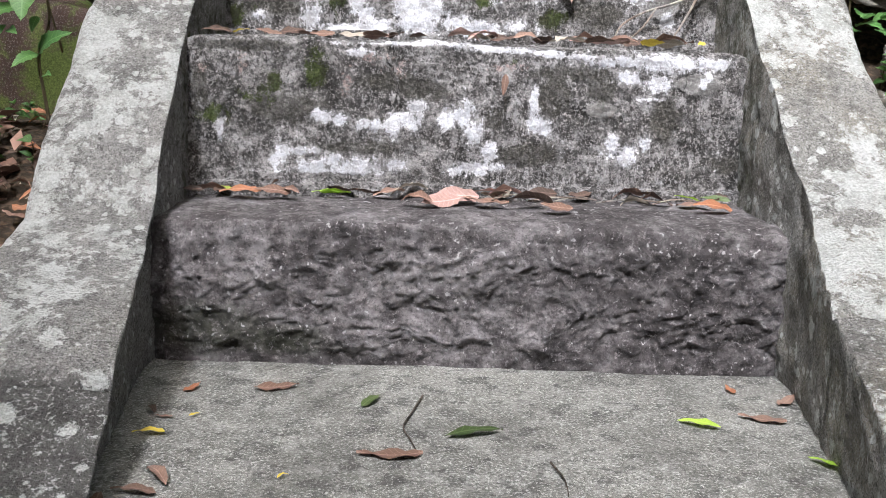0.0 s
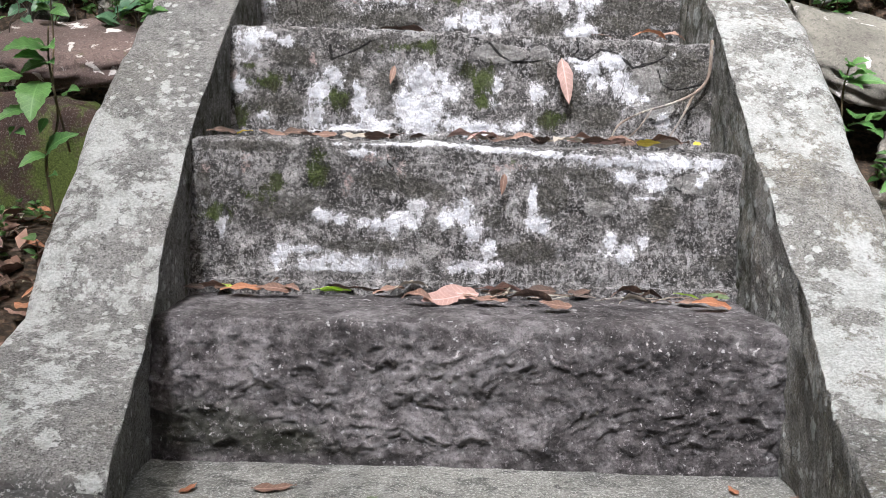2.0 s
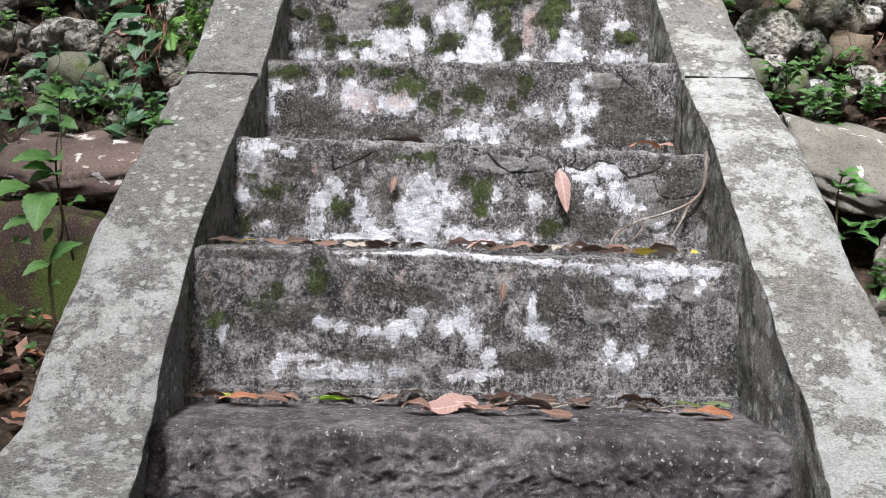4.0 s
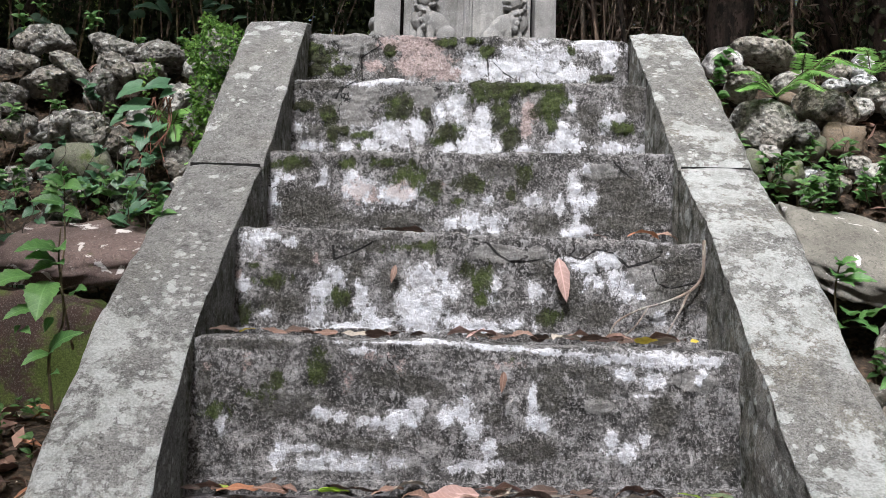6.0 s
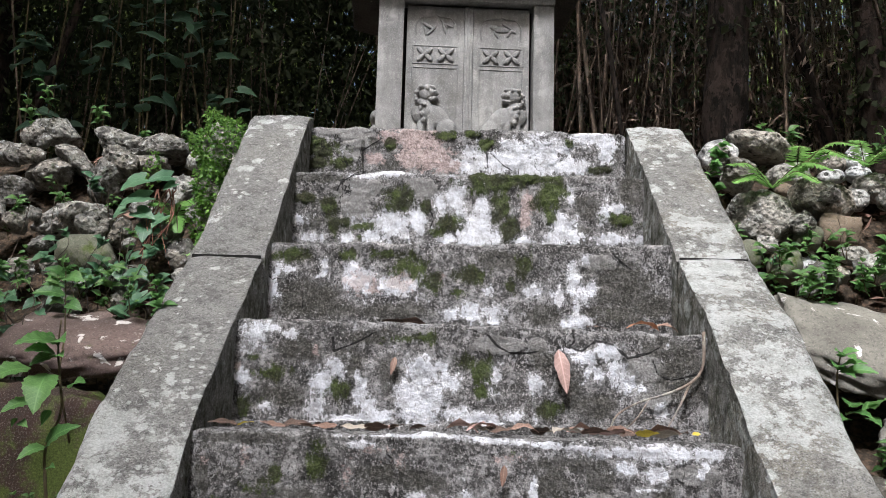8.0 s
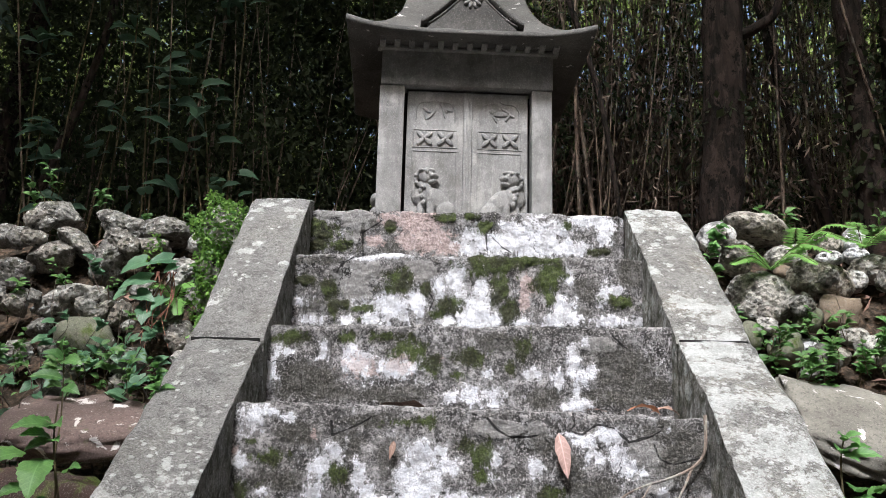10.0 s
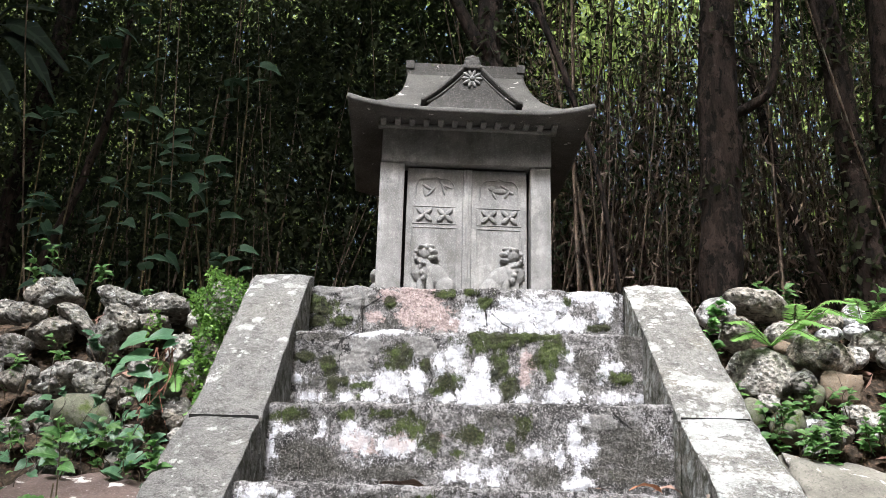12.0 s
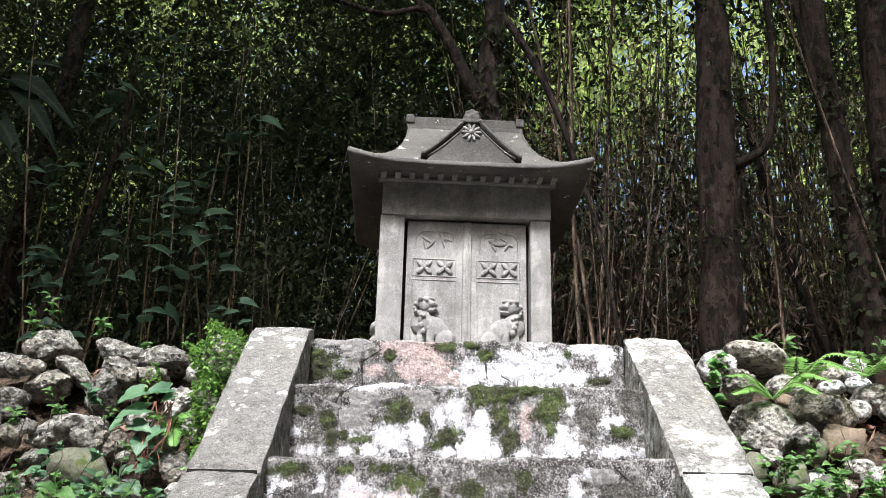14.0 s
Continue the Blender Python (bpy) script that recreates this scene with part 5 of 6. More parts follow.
for x, y, ln, kind in ((-0.46, 1.765, 0.055, "brown"), (-0.43, 1.77, 0.035, "lime"), (-0.4, 1.745, 0.065, "orange"), (-0.345, 1.755, 0.06, "brown"), (-0.315, 1.76, 0.04, "brown"), (-0.25, 1.765, 0.05, "lime"), (-0.235, 1.76, 0.05, "lime"), (-0.141, 1.775, 0.06, "brown"),
                       (-0.09, 1.697, 0.06, "brown"), (-0.029, 1.735, 0.1, "pink"), (0.029, 1.719, 0.075, "brown"), (0.07, 1.785, 0.07, "pink"), (0.05, 1.79, 0.05, "pale"), (0.146, 1.672, 0.05, "brown"), (0.285, 1.72, 0.055, "pale"), (0.325, 1.8, 0.09, "dark"),
                       (0.405, 1.76, 0.07, "brown"), (0.419, 1.709, 0.075, "orange"), (0.40, 1.8, 0.05, "lime"), (0.45, 1.81, 0.05, "green"), (-0.485, 1.75, 0.035, "dark"), (-0.172, 1.775, 0.05, "dark"), (0.105, 1.7, 0.08, "dark"), (-0.048, 1.7, 0.07, "pink")):
    fallen(x, y, 0.233, ln, kind, lr.choice((75, 90, 105, -80)) + lr.uniform(-20, 20), lr.uniform(-4, 12), "on a stone step")
for x, ln, kind in ((-0.419, 0.032, "yellow"), (-0.371, 0.053, "brown"), (-0.34, 0.064, "dark"), (-0.303, 0.048, "dark"), (-0.275, 0.042, "brown"), (-0.214, 0.058, "pale"), (-0.177, 0.053, "dark"), (-0.14, 0.053, "dark"), (-0.014, 0.064, "pink"), (0.023, 0.064, "pink"),
                    (0.102, 0.053, "brown"), (0.133, 0.053, "dark"), (0.191, 0.042, "pale"), (0.217, 0.064, "brown"), (0.254, 0.064, "pink"), (0.285, 0.053, "brown"), (0.327, 0.042, "yellow"), (0.359, 0.064, "brown"), (0.395, 0.042, "dark"), (0.432, 0.032, "yellow"),
                    (-0.466, 0.053, "dark"), (0.06, 0.05, "dark"), (-0.1, 0.04, "dark"), (0.31, 0.05, "dark"), (0.23, 0.05, "dark")):
    fallen(x, 1.9 + lr.uniform(-0.04, 0.05), 0.508, ln, kind, lr.choice((90, -90)) + lr.uniform(-60, 60), lr.uniform(-4, 12), "on a stone step")
for x, y, z, ln, kind in ((-0.17, 2.2, 0.738, 0.05, "dark"), (-0.13, 2.2, 0.738, 0.06, "dark"), (0.38, 2.17, 0.734, 0.07, "orange"), (0.43, 2.19, 0.734, 0.06, "brown"), (0.28, 2.18, 0.734, 0.04, "dark")):
    fallen(x, y, z, ln, kind, 90 + lr.uniform(-15, 15), 6, "on a stone step")
for top, tip, kind in (((0.184, 2.078, 0.676), (0.203, 2.07, 0.582), "pink"), ((-0.157, 2.088, 0.653), (-0.165, 2.083, 0.614), "brown"), ((0.06, 1.8, 0.446), (0.056, 1.797, 0.407), "brown")):
    ob = new("fallen_leaf", FALLEN[kind][0])
    ob.matrix_world = aim(top, tip, (0.1, -1, 0.1))
    tagged(ob, WORDS[kind] + " stuck to a step front", "leaf", "fallen leaves")


for k in range(24):
    lower = k % 2
    x = lr.uniform(-0.47, 0.47)
    fallen(x, (1.775 + 0.03 * (x + 0.5) if lower else 1.93) + lr.uniform(-0.02, 0.02), 0.236 if lower else 0.509, lr.uniform(0.03, 0.065), lr.choice(("dark", "dark", "brown", "pink", "pale")), lr.uniform(-180, 180), lr.uniform(-6, 10), "on a stone step")


def stick(points, r, material, label, name="twig", category="twig", group="twigs", sides=6, taper=0.5):
    p = curve_points(points, 6)
    n = len(p)
    return tagged(loft(name, tube(p, [r * (1 - (1 - taper) * i / (n - 1)) for i in range(n)], sides), material), label, category, group)


stick(((-0.067, 1.406, -0.012), (-0.08, 1.334, -0.01), (-0.09, 1.273, -0.008), (-0.08, 1.23, -0.007), (-0.07, 1.188, -0.006)), 0.0016, DARKTWIG, "crooked dark dead twig lying on the landing")
stick(((0.094, 1.16, -0.004), (0.106, 1.116, -0.006), (0.106, 1.075, -0.008)), 0.0014, DARKTWIG, "crooked dark dead twig lying on the landing")
stick(((0.489, 2.076, 0.72), (0.485, 2.073, 0.649), (0.46, 2.07, 0.614), (0.409, 2.068, 0.589), (0.351, 2.07, 0.57), (0.305, 2.068, 0.543), (0.288, 2.066, 0.508)), 0.0038, TWIG, "bare woody root creeping down a step front", "root", "root", "roots", 7, 0.4)
stick(((0.455, 2.07, 0.608), (0.438, 2.066, 0.572), (0.422, 2.066, 0.543), (0.40, 2.05, 0.51)), 0.003, TWIG, "bare woody root creeping down a step front", "root", "root", "roots")
stick(((0.37, 2.066, 0.575), (0.34, 2.05, 0.535), (0.30, 2.03, 0.512), (0.2, 2.0, 0.506)), 0.002, TWIG, "bare woody root creeping down a step front", "root", "root", "roots")
for k in range(7):
    x = lr.uniform(-0.1, 0.5)
    stick(((x, 1.72, 0.233), (x + 0.05, 1.75 + lr.uniform(-0.03, 0.03), 0.236), (x + lr.uniform(0.08, 0.13), 1.76, 0.232)), 0.0016, TWIG, "thin dead twig lying on a stone step")
for k in range(9):
    x = -0.92 + lr.uniform(-0.03, 0.05)
    stick(((x, 2.93, 1.2), (x + lr.uniform(-0.03, 0.03), 2.88, 1.1), (x + lr.uniform(-0.05, 0.03), 2.85, 1.0 + lr.uniform(-0.08, 0.04))), 0.0022, REDROOT, "thin red-brown dead root hanging from the bank", "root", "root", "roots", 5)
for k in range(16):
    sx = lr.choice((-1, -1, 1))
    x, y = sx * lr.uniform(0.95, 1.5), lr.uniform(2.75, 3.1)
    z = ground_height(x, y) + 0.08
    stick(((x, y, z), (x + lr.uniform(-0.05, 0.05), y - 0.05, z + 0.08), (x + lr.uniform(-0.1, 0.1), y - 0.1, z + lr.uniform(0.08, 0.2))), 0.0018, TWIG, "thin pale dead stalk standing in the bank", "stalk", "stalk", "dead stalks", 5)

YOUNG = [leaf_mesh("leaf", FRESH, w, 0.12, 0.25, 1.0, 0, 0.02, 17, s) for s, w in enumerate((0.62, 0.5, 0.7))]
HERBS = [leaf_mesh("leaf", HERB, w, 0.15, 0.25, 1.0, 0, 0.02, 7, s) for s, w in enumerate((0.5, 0.62, 0.4))]
DUSKY = [leaf_mesh("leaf", leaf_mat("dusky_leaf", (0.035, 0.075, 0.045), (0.075, 0.14, 0.085), 0.25, 0.4), w, 0.12, 0.2, 1.0, 0.6, 0.02, 9, s) for s, w in enumerate((0.6, 0.75))]
HEARTS = [leaf_mesh("leaf", VINE, w, 0.1, 0.15, 1.0, 1.0, 0.02, 9, s) for s, w in enumerate((0.95, 0.85))]
pr = random.Random(23)


def plant(name, label, category, group, stem, leaves, meshes, stem_r=0.004, material=STEM, shrink=1.0):
    """A plant: a stem through points, and leaves each from a base to a tip."""
    root = empty(name, label, category, group, at=stem[0])
    off = Vector(stem[0])
    p = curve_points([Vector(s) - off for s in stem], 5)
    loft("stem", tube(p, [stem_r * (1 - 0.6 * i / (len(p) - 1)) for i in range(len(p))], 6), material, root)
    for base, tip in leaves:
        ob = new("leaf", pr.choice(meshes))
        ob.parent = root
        if shrink != 1.0:
            tip = Vector(base).lerp(Vector(tip), shrink)
        ob.matrix_basis = aim(Vector(base) - off, Vector(tip) - off, (pr.uniform(-0.2, 0.2), -0.75, 0.65))
    return root


def xz(y, pairs, dy=0.06):
    out = []
    for (a, b), (c, d) in zip(pairs[::2], pairs[1::2]):
        out.append(((a, y, b), (c, y - dy * pr.uniform(0.3, 1.2), d)))
    return out


plant("sapling", "slender sapling with broad bright green toothed leaves", "plant", "saplings",
      ((-0.81, 2.0, 0.2), (-0.816, 1.96, 0.357), (-0.822, 1.95, 0.444), (-0.807, 1.95, 0.486), (-0.798, 1.95, 0.528), (-0.807, 1.95, 0.588), (-0.815, 1.95, 0.644), (-0.814, 1.95, 0.7)),
      xz(1.95, ((-0.832, 0.594), (-0.825, 0.517), (-0.865, 0.604), (-0.931, 0.568), (-0.816, 0.652), (-0.874, 0.649), (-0.822, 0.63), (-0.861, 0.608), (-0.816, 0.657), (-0.785, 0.655), (-0.818, 0.626), (-0.789, 0.627), (-0.782, 0.569), (-0.739, 0.579), (-0.821, 0.524), (-0.824, 0.494), (-0.823, 0.454), (-0.75, 0.498), (-0.823, 0.454), (-0.859, 0.43), (-0.812, 0.413), (-0.789, 0.417), (-0.855, 0.54), (-0.9, 0.517), (-0.884, 0.507), (-0.884, 0.49), (-0.877, 0.499), (-0.852, 0.491), (-0.82, 0.633), (-0.858, 0.636), (-0.817, 0.654), (-0.828, 0.669))), YOUNG)
plant("sapling", "slender sapling with broad bright green toothed leaves", "plant", "saplings",
      ((-0.9, 2.28, 0.45), (-0.905, 2.2, 0.6), (-0.903, 2.2, 0.695), (-0.913, 2.2, 0.835)),
      xz(2.2, ((-0.913, 0.82), (-0.86, 0.81), (-0.913, 0.825), (-0.951, 0.838), (-0.91, 0.78), (-0.979, 0.782), (-0.905, 0.76), (-0.861, 0.745), (-0.913, 0.835), (-0.905, 0.87))), YOUNG, 0.003)
plant("sapling", "young plant with light green pointed leaves", "plant", "saplings",
      ((0.79, 2.2, 0.4), (0.793, 2.15, 0.492), (0.791, 2.15, 0.572), (0.792, 2.15, 0.637), (0.802, 2.15, 0.685)),
      xz(2.15, ((0.802, 0.682), (0.778, 0.693), (0.804, 0.686), (0.834, 0.693), (0.8, 0.679), (0.811, 0.67), (0.792, 0.653), (0.766, 0.658), (0.796, 0.653), (0.832, 0.665), (0.812, 0.649), (0.869, 0.647), (0.794, 0.647), (0.814, 0.635), (0.821, 0.573), (0.79, 0.576), (0.808, 0.548), (0.77, 0.543), (0.808, 0.556), (0.838, 0.551), (0.841, 0.569), (0.866, 0.58), (0.869, 0.57), (0.883, 0.591), (0.77, 0.553), (0.76, 0.575), (0.852, 0.55), (0.866, 0.534))), YOUNG)
plant("sapling", "young plant with light green pointed leaves", "plant", "saplings",
      ((0.9, 2.15, 0.3), (0.89, 2.1, 0.42), (0.885, 2.1, 0.5)),
      xz(2.1, ((0.89, 0.44), (0.85, 0.42), (0.89, 0.45), (0.93, 0.47), (0.887, 0.48), (0.86, 0.5), (0.887, 0.42), (0.9, 0.37), (0.887, 0.5), (0.9, 0.54))), YOUNG)
plant("heart_leaf_vine", "climbing vine with dusky heart-shaped leaves on the bank", "vine", "vines",
      ((-0.94, 2.95, 0.9), (-0.95, 2.9, 1.03), (-0.93, 2.88, 1.12), (-0.9, 2.9, 1.22)),
      xz(2.88, ((-0.971, 1.218), (-1.037, 1.178), (-0.893, 1.228), (-0.957, 1.205), (-0.954, 1.163), (-1.038, 1.132), (-0.987, 1.117), (-0.924, 1.093), (-0.959, 1.072), (-0.955, 1.02), (-1.021, 1.127), (-1.055, 1.094), (-0.905, 1.106), (-0.934, 1.064), (-0.879, 1.207), (-0.91, 1.181), (-0.996, 0.923), (-1.033, 0.881), (-0.948, 0.924), (-0.967, 0.862), (-1.071, 0.945), (-1.134, 0.919), (-1.023, 0.955), (-1.06, 0.909), (-0.969, 0.989), (-1.0, 0.967)), 0.03), HEARTS, 0.003)
plant("heart_leaf_vine", "climbing vine with dusky heart-shaped leaves on the bank", "vine", "vines",
      ((-1.0, 2.8, 0.8), (-1.05, 2.72, 0.88), (-0.98, 2.72, 0.93), (-0.9, 2.74, 0.92)),
      xz(2.72, ((-1.05, 0.9), (-1.1, 0.87), (-1.0, 0.92), (-1.04, 0.96), (-0.98, 0.93), (-0.95, 0.87), (-0.92, 0.92), (-0.87, 0.88), (-0.95, 0.93), (-0.92, 0.98)), 0.07), HEARTS, 0.003, STEM, 0.8)


# smaller trailing vines over the stones of the bank
vr = random.Random(61)
for k in range(17):
    x0 = vr.uniform(-1.35, -0.82)
    y0 = vr.uniform(2.62, 2.8)
    st = [(x0, y0 - 0.1, ground_height(x0, y0 - 0.1) + 0.02)]
    for j in range(4):
        x0 += vr.uniform(-0.06, 0.06)
        y0 += vr.uniform(0.03, 0.07)
        st.append((x0, y0 - 0.17, ground_height(x0, y0) + vr.uniform(0.1, 0.18)))
    lv = []
    for j in range(13):
        q = Vector(st[vr.randint(0, 3)]).lerp(Vector(st[-1]), vr.random() * 0.5)
        d = Vector((vr.uniform(-1, 1), -vr.uniform(0.3, 1.0), vr.uniform(-0.9, 0.5))).normalized() * vr.uniform(0.022, 0.05)
        lv.append((q, q + d))
    plant("trailing_vine", "thin trailing vine with small dusky leaves over the stones", "vine", "vines", st, lv, HEARTS if k % 3 else HERBS, 0.0018, DARKTWIG)


def weed(x, y, z, n, size, meshes, label="low green weed among the stones", h=1.0):
    st = ((x, y, z - 0.03), (x + pr.uniform(-0.02, 0.02), y - 0.01, z + 0.5 * h * size), (x + pr.uniform(-0.03, 0.03), y - 0.03, z + 1.1 * h * size))
    lv = []
    if size < 0.1:
        n, size = int(n * 1.7), size * 0.72
    for k in range(n):
        a = pr.uniform(0, 6.28)
        t = pr.uniform(0.3, 1.0)
        b = Vector(st[0]).lerp(Vector(st[2]), t)
        d = Vector((math.cos(a), math.sin(a) - 0.4, pr.uniform(-0.3, 0.6))).normalized() * size * pr.uniform(0.6, 1.15)
        lv.append((b, b + d))
    return plant("weed", label, "plant", "weeds", st, lv, meshes, 0.0018)


for x, y, z, n, s in ((-1.183, 2.6, 0.86, 9, 0.05), (-1.092, 2.62, 0.84, 10, 0.05), (-1.08, 2.66, 0.88, 8, 0.045), (-1.2, 2.5, 0.78, 12, 0.06), (-0.91, 2.66, 0.8, 8, 0.045), (-0.862, 2.62, 0.77, 9, 0.04), (-0.79, 2.6, 0.76, 9, 0.045), (-0.97, 2.68, 0.8, 7, 0.04),
                      (-1.205, 2.45, 0.72, 10, 0.06), (-1.12, 2.3, 0.5, 8, 0.05), (-0.98, 1.98, 0.28, 7, 0.035), (-0.8, 2.06, 0.33, 6, 0.03), (-1.12, 2.15, 0.42, 8, 0.05)):
    weed(x, y, z, n, s, HERBS if n % 2 else YOUNG)
for x, y, z, n, s in ((0.8, 3.1, 1.36, 9, 0.06), (0.76, 3.05, 1.3, 9, 0.05), (0.78, 2.72, 0.88, 8, 0.05), (0.86, 2.75, 0.9, 10, 0.055), (0.93, 2.72, 0.9, 10, 0.06), (1.0, 2.75, 0.94, 10, 0.06), (1.07, 2.72, 0.9, 12, 0.06), (0.97, 2.7, 0.84, 9, 0.05), (1.15, 2.78, 0.96, 10, 0.06),
                      (1.2, 2.8, 1.0, 9, 0.06), (0.78, 2.98, 1.2, 8, 0.05), (1.1, 2.85, 1.05, 7, 0.05), (0.8, 2.15, 0.35, 7, 0.04), (0.92, 2.25, 0.45, 8, 0.045)):
    weed(x, y, z, n, s, HERBS if n % 3 else YOUNG)
for x, y, z, n, s in ((-1.42, 3.2, 1.55, 8, 0.06), (-1.28, 3.3, 1.5, 10, 0.06), (-1.18, 3.45, 1.48, 9, 0.05), (-0.98, 3.4, 1.48, 8, 0.05), (-0.75, 3.4, 1.46, 8, 0.05), (-1.5, 3.3, 1.5, 9, 0.07), (1.05, 3.35, 1.5, 9, 0.06), (1.15, 3.4, 1.5, 9, 0.06), (1.4, 3.3, 1.46, 10, 0.07), (0.9, 3.4, 1.48, 6, 0.05)):
    weed(x, y, z, n, s, HERBS)
for k in range(34):
    sx = -1 if k % 3 else 1
    x, y = sx * pr.uniform(0.78, 1.45), pr.uniform(2.62, 3.15)
    weed(x, y - 0.09, ground_height(x, y) + 0.05, pr.randint(4, 8), pr.uniform(0.03, 0.055), HERBS if k % 4 else HEARTS)
for k in range(8):
    x, y = pr.uniform(-1.32, -0.74), pr.uniform(2.5, 2.74)
    weed(x, y, 0.74 + (y - 2.5) * 0.5 + pr.uniform(0, 0.05), pr.randint(5, 9), pr.uniform(0.04, 0.065), YOUNG if k % 3 == 0 else HERBS)
for k in range(12):
    x, y = pr.uniform(-1.25, -0.78), pr.uniform(2.0, 2.25)
    weed(x, y, ground_height(x, y) + 0.02, pr.randint(3, 6), pr.uniform(0.03, 0.05), HERBS)
for k in range(14):
    x, y = pr.uniform(0.78, 1.3), pr.uniform(2.6, 2.85)
    weed(x, y, 0.86 + (y - 2.6) * 0.7 + pr.uniform(0, 0.04), pr.randint(5, 8), pr.uniform(0.04, 0.06), HERBS)
weed(-0.655, 2.17, 0.74, 7, 0.055, YOUNG, "tiny weed rooted on the coping of the side wall", 0.4)


def round_leaves(n, centre, size, leaf, seed):
    """Verts and faces of many small folded leaves in an uneven clump."""
    g = np.random.RandomState(seed)
    v = g.normal(size=(n, 3))
    v /= np.linalg.norm(v, axis=1)[:, None]
    rad = g.uniform(0.75, 1.05, n) * (1 + 0.2 * np.sin(v[:, 0] * 5 + v[:, 2] * 4))
    c = np.array(centre) + v * rad[:, None] * np.array(size)
    return leaf_cloud_data(c, leaf, g, 0.75)


def leaf_cloud_data(c, leaf, g, width, droop=0.3, flat=1.0):
    n = len(c)
    d = g.normal(size=(n, 3))
    d[:, 2] = (d[:, 2] - droop) * flat
    d /= np.linalg.norm(d, axis=1)[:, None]
    up = g.normal(size=(n, 3)) * 0.6 + np.array([0, -0.3, 1.0])
    s = np.cross(d, up)
    s /= np.linalg.norm(s, axis=1)[:, None] + 1e-9
    nn = np.cross(s, d)
    ln = leaf * g.uniform(0.6, 1.3, n)[:, None]
    w = ln * width * 0.5
    p0, p1 = c, c + d * ln
    m1, m2 = c + d * ln * 0.45 + s * w + nn * w * 0.3, c + d * ln * 0.45 - s * w + nn * w * 0.3
    v = np.stack([p0, m1, p1, m2], 1).reshape(-1, 3)
    i = np.arange(n)[:, None] * 4
    return v, np.concatenate([i + np.array([0, 1, 2]), i + np.array([0, 2, 3])], 1).reshape(-1, 3)


def cloud(name, v, f, material):
    me = bpy.data.meshes.new(name)
    me.vertices.add(len(v))
    me.vertices.foreach_set("co", v.astype(np.float32).ravel())
    me.loops.add(f.size)
    me.loops.foreach_set("vertex_index", f.astype(np.int32).ravel())
    me.polygons.add(len(f))
    me.polygons.foreach_set("loop_start", np.arange(0, f.size, 3, dtype=np.int32))
    me.polygons.foreach_set("loop_total", np.full(len(f), 3, dtype=np.int32))
    me.update(calc_edges=True)
    me.materials.append(material)
    return new(name, me)


def merge(parts_):
    vs, fs, k = [], [], 0
    for v, f in parts_:
        vs.append(v)
        fs.append(f + k)
        k += len(v)
    return np.concatenate(vs), np.concatenate(fs)


tagged(cloud("creeper", *merge([round_leaves(2300, (-0.775, 3.0, 1.37), (0.088, 0.065, 0.1), 0.0125, 1), round_leaves(650, (-0.80, 2.99, 1.24), (0.05, 0.05, 0.09), 0.0135, 2), round_leaves(300, (-0.81, 2.96, 1.12), (0.04, 0.04, 0.08), 0.015, 3),
                                round_leaves(120, (-1.0, 3.05, 1.3), (0.03, 0.03, 0.06), 0.014, 4)]), CREEP),
       "dense light green creeper with tiny round leaves covering a stone", "creeper", kind="stuff")
rock("rubble_rock", (-0.775, 3.03, 1.36), (0.07, 0.05, 0.085), (0, 0, 0), 91, ROCK, "pitted grey field stone piled in a dry bank", "rocks of the rubble banks", 0.2, 0.2)
rock("rubble_rock", (-0.81, 3.03, 1.18), (0.05, 0.05, 0.11), (0, 0, 0), 92, ROCK, "pitted grey field stone piled in a dry bank", "rocks of the rubble banks", 0.2, 0.2)


def fern(at, fronds, label):
    root = empty("fern", label, "fern", "ferns", at=at)
    off = Vector(at)
    for tip, arch in fronds:
        b, t = Vector((0, 0, 0)), Vector(tip) - off
        mid = (b + t) / 2 + Vector((0, -0.01, arch))
        p = curve_points([b, mid, t], 32)
        vs, fs = [], []
        n = len(p)
        for i in range(2, n):
            d = (p[i] - p[i - 1]).normalized()
            s = d.cross(Vector((0, -0.5, 1))).normalized()
            u = i / (n - 1)
            ln = (0.052 * min(1.0, 4 * u) * (1 - u) ** 0.75 + 0.004) * pr.uniform(0.85, 1.1)
            for sg in (-1, 1):
                tip2 = p[i] + s * sg * ln + d * ln * 0.45 + Vector((0, 0, pr.uniform(-0.5, -0.15) * ln))
                w = 0.0029
                k = len(vs)
                m = p[i].lerp(tip2, 0.4)
                vs += [p[i], m + d * w, tip2, m - d * w]
                fs += [(k, k + 1, k + 2), (k, k + 2, k + 3)]
        me = bpy.data.meshes.new("frond")
        me.from_pydata([tuple(v) for v in vs], [], fs)
        me.materials.append(FERN)
        fr = new("frond", me)
        fr.parent = root
        loft("rachis", tube(p, [0.0016 * (1 - 0.6 * i / (n - 1)) for i in range(n)], 5), STEM, fr)
    return root


fern((0.95, 3.02, 1.27), (((0.78, 2.9, 1.31), 0.035), ((0.8, 2.92, 1.26), 0.03), ((1.1, 2.9, 1.3), 0.05), ((1.04, 2.86, 1.25), 0.04)), "bright green fern growing between the stones")
fern((1.05, 3.08, 1.33), (((1.19, 2.92, 1.385), 0.05), ((1.22, 2.93, 1.33), 0.05), ((1.0, 2.9, 1.37), 0.04), ((1.12, 2.86, 1.33), 0.05)), "bright green fern growing between the stones")
fern((1.3, 3.15, 1.38), (((1.42, 3.0, 1.42), 0.04), ((1.2, 3.0, 1.42), 0.04), ((1.36, 2.95, 1.36), 0.04)), "bright green fern growing between the stones")
